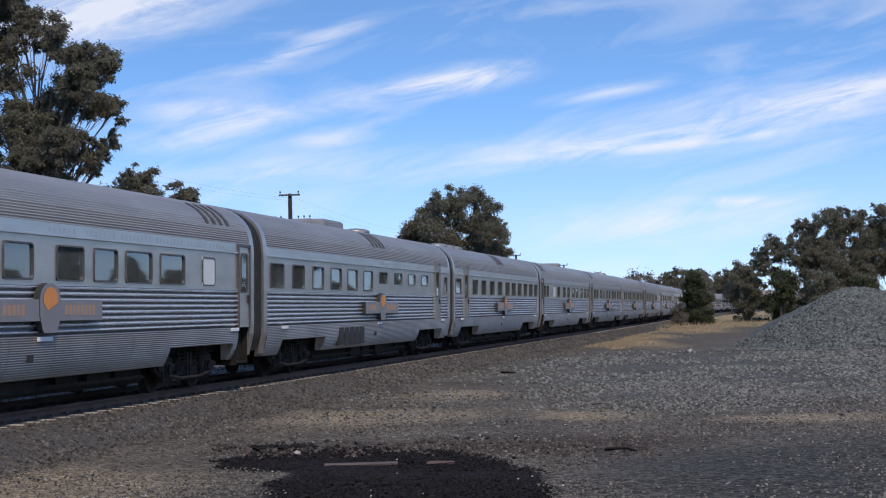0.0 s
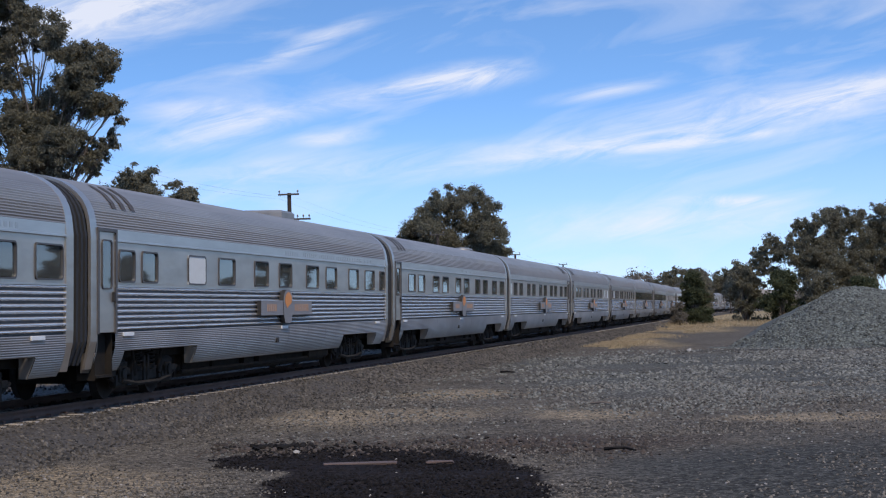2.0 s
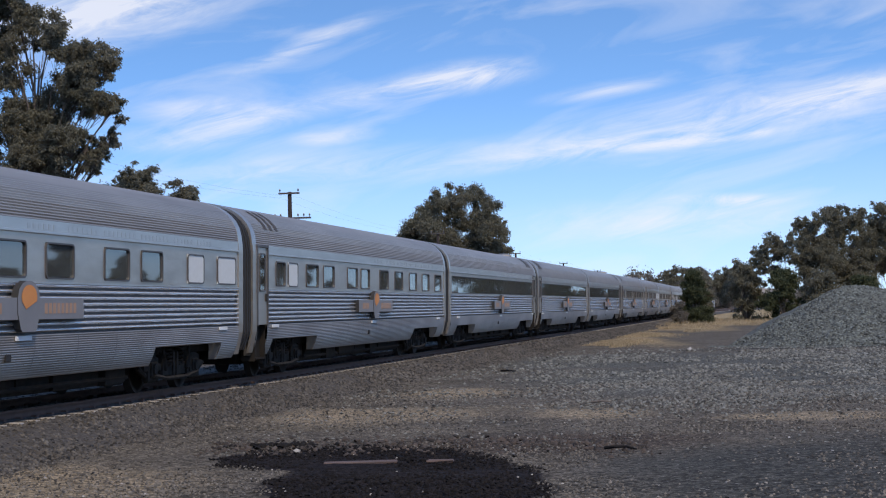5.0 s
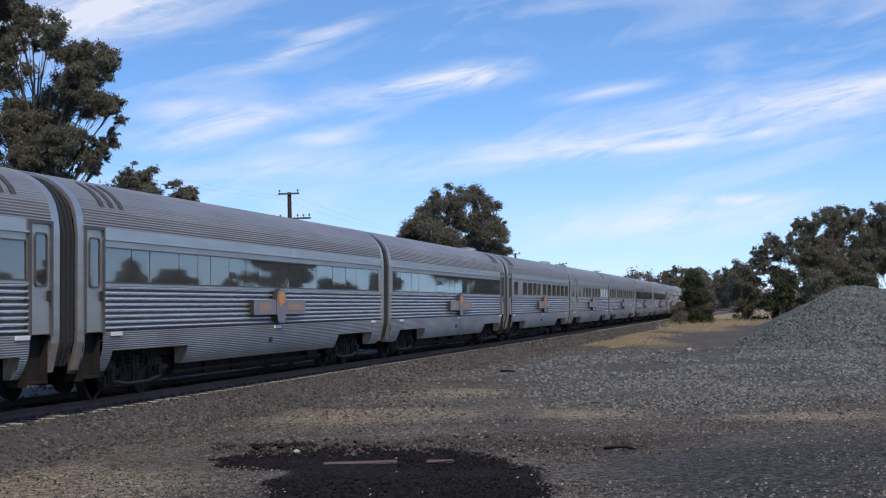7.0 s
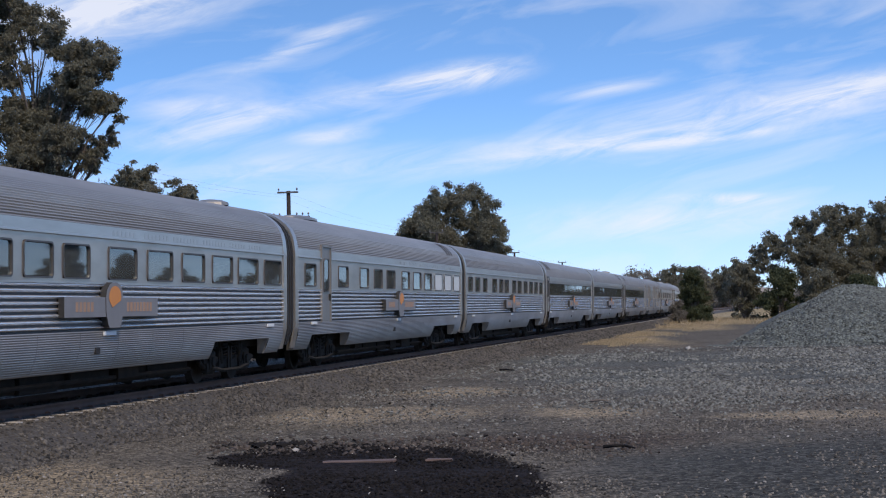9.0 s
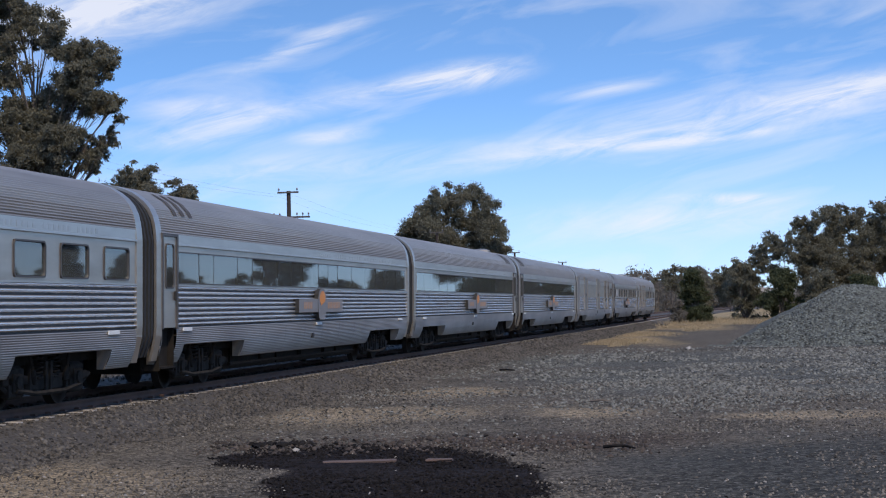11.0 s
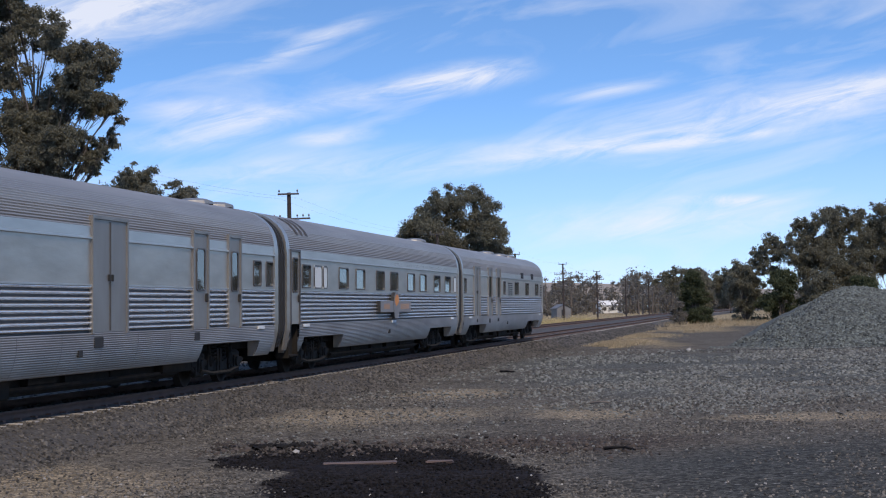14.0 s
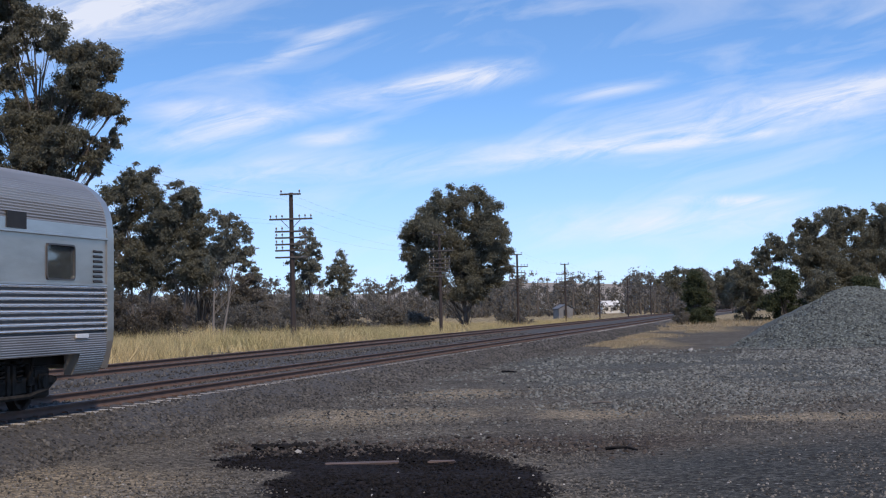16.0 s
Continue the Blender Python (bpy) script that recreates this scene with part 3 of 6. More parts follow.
def make_bogie():
    g = {}
    f = Geo()
    for side in (-1, 1):
        y0, y1 = sorted((side * 1.02, side * 1.16))
        f.box(-1.72, 1.72, y0, y1, 0.42, 0.56, 0.02).box(-0.62, 0.62, y0, y1, 0.30, 0.46, 0.02)
        # hanging equaliser beam between the axles, with its hangers
        yb = side * 1.19
        f.tube([(-1.3, yb, 0.34), (-0.9, yb, 0.30), (-0.6, yb, 0.26), (0.6, yb, 0.26), (0.9, yb, 0.30), (1.3, yb, 0.34)], [0.045] * 6, 6)
        for xh in (-0.72, -0.1, 0.1, 0.72):
            f.box(xh - 0.05, xh + 0.05, min(yb, yb - side * 0.08), max(yb, yb - side * 0.08), 0.25, 0.78, 0.015)
        f.box(-1.5, -0.94, y0, y1, 0.20, 0.72, 0.05).box(0.94, 1.5, y0, y1, 0.20, 0.72, 0.05)
        f.tube([(-1.9, side * 1.09, 0.5), (-1.5, side * 1.09, 0.34)], [0.05, 0.05], 6).tube([(1.9, side * 1.09, 0.5), (1.5, side * 1.09, 0.34)], [0.05, 0.05], 6)
    f.box(-0.25, 0.25, -1.02, 1.02, 0.45, 0.75, 0.03)
    g["side_frame"] = f.mesh("side_frame", BOGIE)
    g["axle_box"] = Geo().box(-0.17, 0.17, -0.09, 0.09, -0.17, 0.17, 0.04).disc(-0.13, -0.08, 0, 0, 0.11, 12).mesh("axle_box", BOGIE)
    sp = Geo()
    sp.tube([(0.09 * math.cos(a * 0.8), 0.09 * math.sin(a * 0.8), a * 0.010) for a in range(40)], [0.02] * 40, 5)
    g["spring"] = sp.mesh("spring", BOGIE, True)
    w = Geo()
    for side in (-1, 1):
        w.tube([(0, side * 0.70, 0), (0, side * 0.72, 0), (0, side * 0.79, 0), (0, side * 0.835, 0), (0, side * 0.835, 0), (0, side * 0.80, 0), (0, side * 0.80, 0), (0, side * 0.84, 0)],
               [0.49, 0.485, 0.46, 0.455, 0.385, 0.37, 0.15, 0.13], 28)
    w.disc(-1.1, 1.1, 0, 0, 0.075, 10)
    g["wheelset"] = w.mesh("wheelset", WHEEL)
    g["damper"] = Geo().tube([(0, 0, 0), (0, 0, 0.25), (0, 0, 0.25), (0, 0, 0.5)], [0.05, 0.05, 0.032, 0.032], 8).mesh("damper", BOGIE)
    return g


BOGIE_MESH = make_bogie()


def add_bogie(car, x):
    b = new("bogie")
    b.parent = car
    b.location = (x, 0, 0)
    put("side_frame", BOGIE_MESH["side_frame"], b, 0, 0, 0)
    for dx in (-1.22, 1.22):
        put("wheelset", BOGIE_MESH["wheelset"], b, dx, 0, 0.457)
        put("axle_box", BOGIE_MESH["axle_box"], b, dx, -1.10, 0.457)
        put("axle_box", BOGIE_MESH["axle_box"], b, dx, 1.10, 0.457).rotation_euler = (0, 0, math.pi)
    for dx in (-0.34, 0.34):
        put("spring", BOGIE_MESH["spring"], b, dx, -1.12, 0.46)
    put("damper", BOGIE_MESH["damper"], b, 0.62, -1.2, 0.42).rotation_euler = (0, 0.35, 0)
    put("damper", BOGIE_MESH["damper"], b, -0.62, -1.2, 0.42).rotation_euler = (0, -0.35, 0)


def make_emblem():
    """The cross-shaped plaque: a wide bar with an upright pointed shield, standing off the flutes."""
    g = Geo()
    y0, y1 = -0.075, 0.03
    bar = [(-2.2, -0.18), (2.2, -0.18), (2.2, 0.16), (-2.2, 0.16)]
    shield = [(-0.30, -0.32), (-0.24, -0.37), (0.24, -0.37), (0.30, -0.32), (0.40, -0.1), (0.41, 0.16), (0.36, 0.29), (0.24, 0.38), (0.1, 0.42), (-0.1, 0.42), (-0.24, 0.38), (-0.36, 0.29), (-0.41, 0.16), (-0.40, -0.1)]
    # edge faces kept apart: black colour replaces the shade on the plaque's sides
    e = Geo()
    for pts, f in ((bar, y0), (shield, y0 - 0.012)):
        n = len(pts)
        g.face(*[(x, f, z) for x, z in pts])
        for i in range(n):
            j = (i + 1) % n
            e.face((pts[j][0], f, pts[j][1]), (pts[i][0], f, pts[i][1]), (pts[i][0], y1, pts[i][1]), (pts[j][0], y1, pts[j][1]))
    MESHES["emblem_edge"] = e.mesh("emblem_edge", RUBBER)
    return g.mesh("emblem", PLAQUE)


def make_emblem_mark():
    """An orange sun over a broken rider-like flag shape, kept as a plain patch."""
    g = Geo()
    pts = [(0.29 * math.cos(radians(a)), 0.17 + 0.19 * math.sin(radians(a))) for a in range(-20, 201, 20)]
    pts += [(-0.12, -0.02), (0.06, 0.04)]
    g.face(*[(x, -0.0915, z) for x, z in pts])
    return g.mesh("emblem_mark", ORANGE)


def make_emblem_bars():
    """Unreadable lettering on both arms, as plain upright bars."""
    g = Geo()
    for x0, count in ((-1.72, 5), (0.62, 8)):
        for i in range(count):
            x = x0 + i * 0.165
            g.box(x, x + 0.10, -0.0795, -0.074, -0.09, 0.075)
    return g.mesh("lettering", ORANGE_DIM)


def make_car(number, spec):
    if spec["label"] == SLEEPER and any(w[4] for w in spec["windows"]):
        spec["label"] = SLEEPER_BLINDS
    car = thing("passenger_car", spec["label"], "train car", group="train cars")
    cx = -L / 2

    def at(name, data, x=0.0, y=0.0, z=0.0, label=""):
        return put(name, data, car, cx + x, y, z, label)

    at("roof", shared("roof", make_roof))
    at("end_hoop", shared("hoop", make_end_hoop))
    at("end_hoop", shared("hoop", make_end_hoop), L - 0.30)
    if number < CARS:
        at("diaphragm", shared("diaphragm", make_diaphragm))
    if number > 1:
        at("diaphragm", shared("diaphragm", make_diaphragm), L + 0.37)
    doors, windows, band = spec["doors"], spec["windows"], spec.get("band")
    spans = [(a, b) for a, b, *_ in doors]
    # flutes below the windows
    g = Geo()
    for a, b in holes_split(spans, 0.30, L - 0.30):
        flutes(g, -1, a, b)
    flutes(g, 1, 0.30, L - 0.30)
    at("fluted_panel", g.mesh("fluted_panel", STEEL_FLUTE, True))
    # dark sheet behind the flutes, with the groove shade put into its colour
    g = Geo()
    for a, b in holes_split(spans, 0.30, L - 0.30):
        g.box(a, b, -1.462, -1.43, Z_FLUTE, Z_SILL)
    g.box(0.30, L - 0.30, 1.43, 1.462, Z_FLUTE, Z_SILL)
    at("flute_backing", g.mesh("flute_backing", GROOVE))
    # smooth window band with real openings
    g = Geo()
    cuts = sorted([(a, b, Z_SILL, Z_BELT) for a, b, *_ in doors] + ([(a, b, z0, z1) for a, b, z0, z1, _ in windows]) + ([(band[0], band[-1], 2.09, 2.73)] if band else []))
    x = 0.30
    for a, b, z0, z1 in cuts + [(L - 0.30, L - 0.30, Z_SILL, Z_BELT)]:
        if a > x:
            g.face((x, -1.49, Z_SILL), (a, -1.49, Z_SILL), (a, -1.49, Z_BELT), (x, -1.49, Z_BELT))
        if b > a:
            if z0 > Z_SILL:
                g.face((a, -1.49, Z_SILL), (b, -1.49, Z_SILL), (b, -1.49, z0), (a, -1.49, z0))
            if z1 < Z_BELT:
                g.face((a, -1.49, z1), (b, -1.49, z1), (b, -1.49, Z_BELT), (a, -1.49, Z_BELT))
            for p, q in (((a, z0), (b, z0)), ((b, z0), (b, z1)), ((b, z1), (a, z1)), ((a, z1), (a, z0))):
                g.face((p[0], -1.49, p[1]), (q[0], -1.49, q[1]), (q[0], -1.41, q[1]), (p[0], -1.41, p[1]))
        x = max(x, b)
    g.face((L - 0.3, 1.49, Z_SILL), (0.3, 1.49, Z_SILL), (0.3, 1.49, Z_BELT), (L - 0.3, 1.49, Z_BELT))
    at("side_wall", g.mesh("side_wall", STEEL))
    # letterboard and its mouldings, cut by tall doors
    g, mo = Geo(), Geo()
    tall = [(a, b) for a, b, z, _ in doors if z > 2.95]
    for a, b in holes_split(tall, 0.30, L - 0.30):
        g.box(a, b, -1.498, -1.46, Z_BELT, Z_EAVE + 0.02)
        mo.box(a, b, -1.525, -1.49, Z_BELT - 0.022, Z_BELT + 0.022, 0.008).box(a, b, -1.52, -1.49, Z_SILL - 0.02, Z_SILL + 0.012, 0.006)
    g.box(0.3, L - 0.3, 1.46, 1.498, Z_BELT, Z_EAVE + 0.02)
    at("letterboard", g.mesh("letterboard", STEEL_LIGHT))
    at("moulding", mo.mesh("moulding", STEEL_LIGHT))
    # faint lettering along the board, too worn to read
    if spec.get("emblem", True):
        g = Geo()
        for i in range(46):
            if i not in (6, 7, 15, 24, 33, 40):
                g.box(12.2 + i * 0.2, 12.2 + i * 0.2 + 0.11, -1.501, -1.497, 2.91, 3.0)
        tagged(at("lettering", g.mesh("lettering", STEEL_RIB)), kind="stuff")
    # skirt with the bogie openings
    g = Geo()
    for side in (-1, 1):
        sp = [(a - 0.03, b + 0.03) for a, b, _, k in doors if k == "steps"] if side < 0 else []
        for a, b in holes_split(sp, 0.30, L - 0.30):
            g.sweep(skirt_profile(side, Z_CUT, Z_FLUTE), a, b)
        for a, b in holes_split(sp, 0.30, 1.65) + [(5.7, 18.0)] + holes_split(sp, 22.0, L - 0.3):
            g.sweep(skirt_profile(side, Z_SKIRT, Z_CUT), a, b)
        for a, b in ((0.30, 1.65), (5.7, 18.0), (22.0, L - 0.3)):
            for xx in (a, b):
                g.face((xx, side * 1.34, Z_SKIRT), (xx, side * 1.48, Z_CUT), (xx, side * 1.2, Z_CUT), (xx, side * 1.2, Z_SKIRT))
    at("skirt", g.mesh("skirt", SKIRT_STEEL))
    for i in range(6):
        at("panel_joint", shared("panel_joint", lambda: Geo().sweep([(y - 0.004, z) for y, z in skirt_profile(-1, 0.58, 1.2)], 0, 0.016).mesh("panel_joint", FRAME_GREY)), 7.2 + i * 1.75)
    at("drain", shared("drain", lambda: Geo().box(-0.09, 0.09, -0.02, 0.04, -0.06, 0.06, 0.01).mesh("drain", RUBBER)), 11.5, -1.49, 0.9)
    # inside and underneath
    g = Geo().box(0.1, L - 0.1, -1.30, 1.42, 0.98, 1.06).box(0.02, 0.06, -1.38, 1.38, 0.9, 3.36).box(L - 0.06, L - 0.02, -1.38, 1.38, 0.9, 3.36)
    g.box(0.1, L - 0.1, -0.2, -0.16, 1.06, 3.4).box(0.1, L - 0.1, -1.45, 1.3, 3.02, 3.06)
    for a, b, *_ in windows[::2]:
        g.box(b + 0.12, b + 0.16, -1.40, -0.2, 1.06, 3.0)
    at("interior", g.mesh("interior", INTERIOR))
    rng = random.Random(number)
    g = Geo().box(1.0, L - 1.0, -1.05, 1.05, 0.72, 0.98)
    xx = 6.2
    while xx < 16.6:
        w = rng.uniform(0.7, 2.2)
        g.box(xx, xx + w, -1.15 + rng.uniform(0, 0.2), 1.1, rng.uniform(0.22, 0.40), 0.74, 0.03)
        xx += w + rng.uniform(0.2, 0.9)
    # added filler boxes, near black for the shade under floor and behind wheels
    g.box(5.8, 17.8, -0.95, 1.0, 0.24, 0.74, 0.04).box(1.7, 5.6, -0.55, 0.6, 0.3, 0.75).box(18.1, 21.9, -0.55, 0.6, 0.3, 0.75)
    g.tube([(5.9, -1.05, 0.36), (17.6, -1.05, 0.36)], [0.045, 0.045], 6)
    g.tube([(-0.30, 0, 0.75), (1.2, 0, 0.75)], [0.11, 0.11], 8).tube([(L - 1.2, 0, 0.75), (L + 0.30, 0, 0.75)], [0.11, 0.11], 8)
    at("underframe", g.mesh("underframe", DARK))
    add_bogie(car, -8.15)
    add_bogie(car, 8.25)
    # windows and doors
    for a, b, z0, z1, blind in windows:
        add_window(car, cx + a, cx + b, z0, z1, blind)
    if band:
        lo, hi = 2.09, 2.73
        at("window_band_frame", Geo().box(band[0], band[-1], -1.50, -1.45, lo, lo + 0.025).box(band[0], band[-1], -1.50, -1.45, hi - 0.025, hi).mesh("window_band_frame", FRAME_GREY))
        for a, b in zip(band, band[1:]):
            w = round(b - a - 0.02, 2)
            p = put("window", shared(("bpane", w), lambda: pane_mesh(w, hi - lo - 0.05)), car, cx + (a + b) / 2, -1.487, lo + 0.025)
            p.rotation_euler = (rng.uniform(-0.004, 0.004), 0, rng.uniform(-0.003, 0.003))
            p.visible_shadow = False
            put("mullion", shared("mullion", lambda: Geo().box(-0.012, 0.012, -0.004, 0.03, 0, 0.60).mesh("mullion", RUBBER)), car, cx + b, -1.485, lo + 0.02)
    for a, b, z1, kind in doors:
        add_door(car, cx + a, cx + b, z1, kind)
    if spec.get("emblem", True):
        e = at("emblem", shared("emblem", make_emblem), 12.0, -1.53, 1.66, "grey cross-shaped plaque with an orange mark")
        put("emblem_edge", MESHES["emblem_edge"], e, 0, 0, 0, "plaque edge coloured black in place of its shade")
        put("emblem_mark", shared("emblem_mark", make_emblem_mark), e, 0, -0.003, 0, "orange painted mark")
        tagged(put("lettering", shared("emblem_bars", make_emblem_bars), e, 0, 0, 0), kind="stuff")
        at("plate", shared("plate", lambda: Geo().box(-0.28, 0.28, -0.012, 0.012, -0.035, 0.035, 0.004).mesh("plate", WHITE)), 12.0, -1.525, 1.19, "small white number plate, unreadable")
    for xx in (1.75, 22.0):
        at("plate", shared("plate2", lambda: Geo().box(-0.26, 0.26, -0.012, 0.012, -0.035, 0.035, 0.004).mesh("plate", WHITE)), xx, -1.525, 1.20)
    # slots in the roof shoulder
    for x0, count in spec.get("vents", ()):
        for i in range(count):
            at("roof_vent", shared("roof_vent", make_roof_vent), x0 + i * 0.46)
    for x0, ln, kind in spec.get("hoods", ()):
        at("roof_hood", shared(("hood", ln, kind), lambda: make_hood(ln, kind)), x0)
    for x0, x1, z0, z1 in spec.get("louvres", ()):
        for i in range(round((z1 - z0) / 0.085)):
            at("louvre_slat", shared(("slat", round(x1 - x0, 2)), lambda: Geo().sweep([(-0.0, 0), (-0.03, 0.012), (0.0, 0.045)], -(x1 - x0) / 2, (x1 - x0) / 2, True).mesh("slat", RUBBER)), (x0 + x1) / 2, -1.492, z0 + i * 0.085)
    for x0, x1, z0, z1 in spec.get("openings", ()):
        at("vent_opening", Geo().box(x0, x1, -1.515, -1.44, z0, z1).mesh("vent_opening", RUBBER))
    if number == 1:
        at("end_wall", Geo().sweep([(y * 0.97, z - 0.02) for y, z in [(-1.4, 0.62), (-1.5, 1.1), (-1.5, 2.9)] + smooth_roof_profile() + [(1.5, 2.9), (1.5, 1.1), (1.4, 0.62)]], L - 0.02, L + 0.02, True).mesh("end_wall", STEEL_RIB))
    return car


STEEL_LIGHT = mat("polished_steel", (0.59, 0.565, 0.525), 0.34, 0.85, (0.47, 0.445, 0.41), 1.4, 0.6, 0.06, 5, (0.7, 4, 4))


def make_roof_vent():
    """One slot on the roof's shoulder, with a raised rim."""
    g = Geo()
    arc = [(y + ny * 0.02, z + nz * 0.02) for y, z, ny, nz in roof_arc(61)][6:17]
    for (y0, z0), (y1, z1) in zip(arc, arc[1:]):
        g.face((0, y0, z0), (0.2, y0, z0), (0.2, y1, z1), (0, y1, z1))
    return g.mesh("roof_vent", VENT_DARK)


VENT_DARK = mat("vent_slot", (0.10, 0.085, 0.075), 0.7, 0.3, (0.06, 0.05, 0.045), 5, 0.6)


def make_hood(ln, kind):
    g = Geo()
    if kind == "box":
        g.box(0, ln, -0.55, 0.55, 3.9, 4.17, 0.06)
    else:
        ring = []
        for k, (s, z) in enumerate(((1.0, 3.96), (0.95, 4.03), (0.6, 4.08), (0.15, 4.10))):
            ring.append([(ln / 2 + ln / 2 * s * math.cos(2 * math.pi * i / 14), -0.3 + 0.42 * s * math.sin(2 * math.pi * i / 14), z) for i in range(14)])
        for a, b in zip(ring, ring[1:]):
            for i in range(14):
                j = (i + 1) % 14
                g.face(a[i], a[j], b[j], b[i])
        g.face(*ring[-1])
    return g.mesh("roof_hood", STEEL_DULL)


W0, W1 = 2.13, 2.71          # window sill and head


def wins(*pairs, blinds=(), small=()):
    """Windows from (start, end) along the car; blinds and small name those of another sort by their order."""
    return [(a, b, 2.36 if i in small else W0, W1, 2 if i in blinds else 0) for i, (a, b) in enumerate(pairs)]


SLEEPER = "ribbed stainless-steel sleeping car with fluted sides and single windows"
SLEEPER_BLINDS = "ribbed stainless-steel sleeping car with some window blinds drawn"
LOUNGE = "ribbed stainless-steel lounge car with one long dark window band"
LONG = (1.25, 2.57, 3.52, 5.16, 6.3, 7.12, 8.37, 9.6, 10.6, 12.1, 13.1, 14.1, 15.7, 17.35, 18.8, 20.0, 21.6, 22.85)
LEFT_DOOR = [(0.36, 1.12, 3.0, "steps")]
RIGHT_DOOR = [(L - 1.12, L - 0.36, 3.0, "steps")]
VL, VR = [(1.25, 3)], [(20.9, 3)]


def lounge(right):
    band = tuple(round(L - x, 2) for x in LONG[::-1]) if right else LONG
    return dict(label=LOUNGE, doors=RIGHT_DOOR if right else LEFT_DOOR, windows=[], band=band, vents=VR if right else VL, hoods=[(20.4, 0.6, "dome")] if right else [])


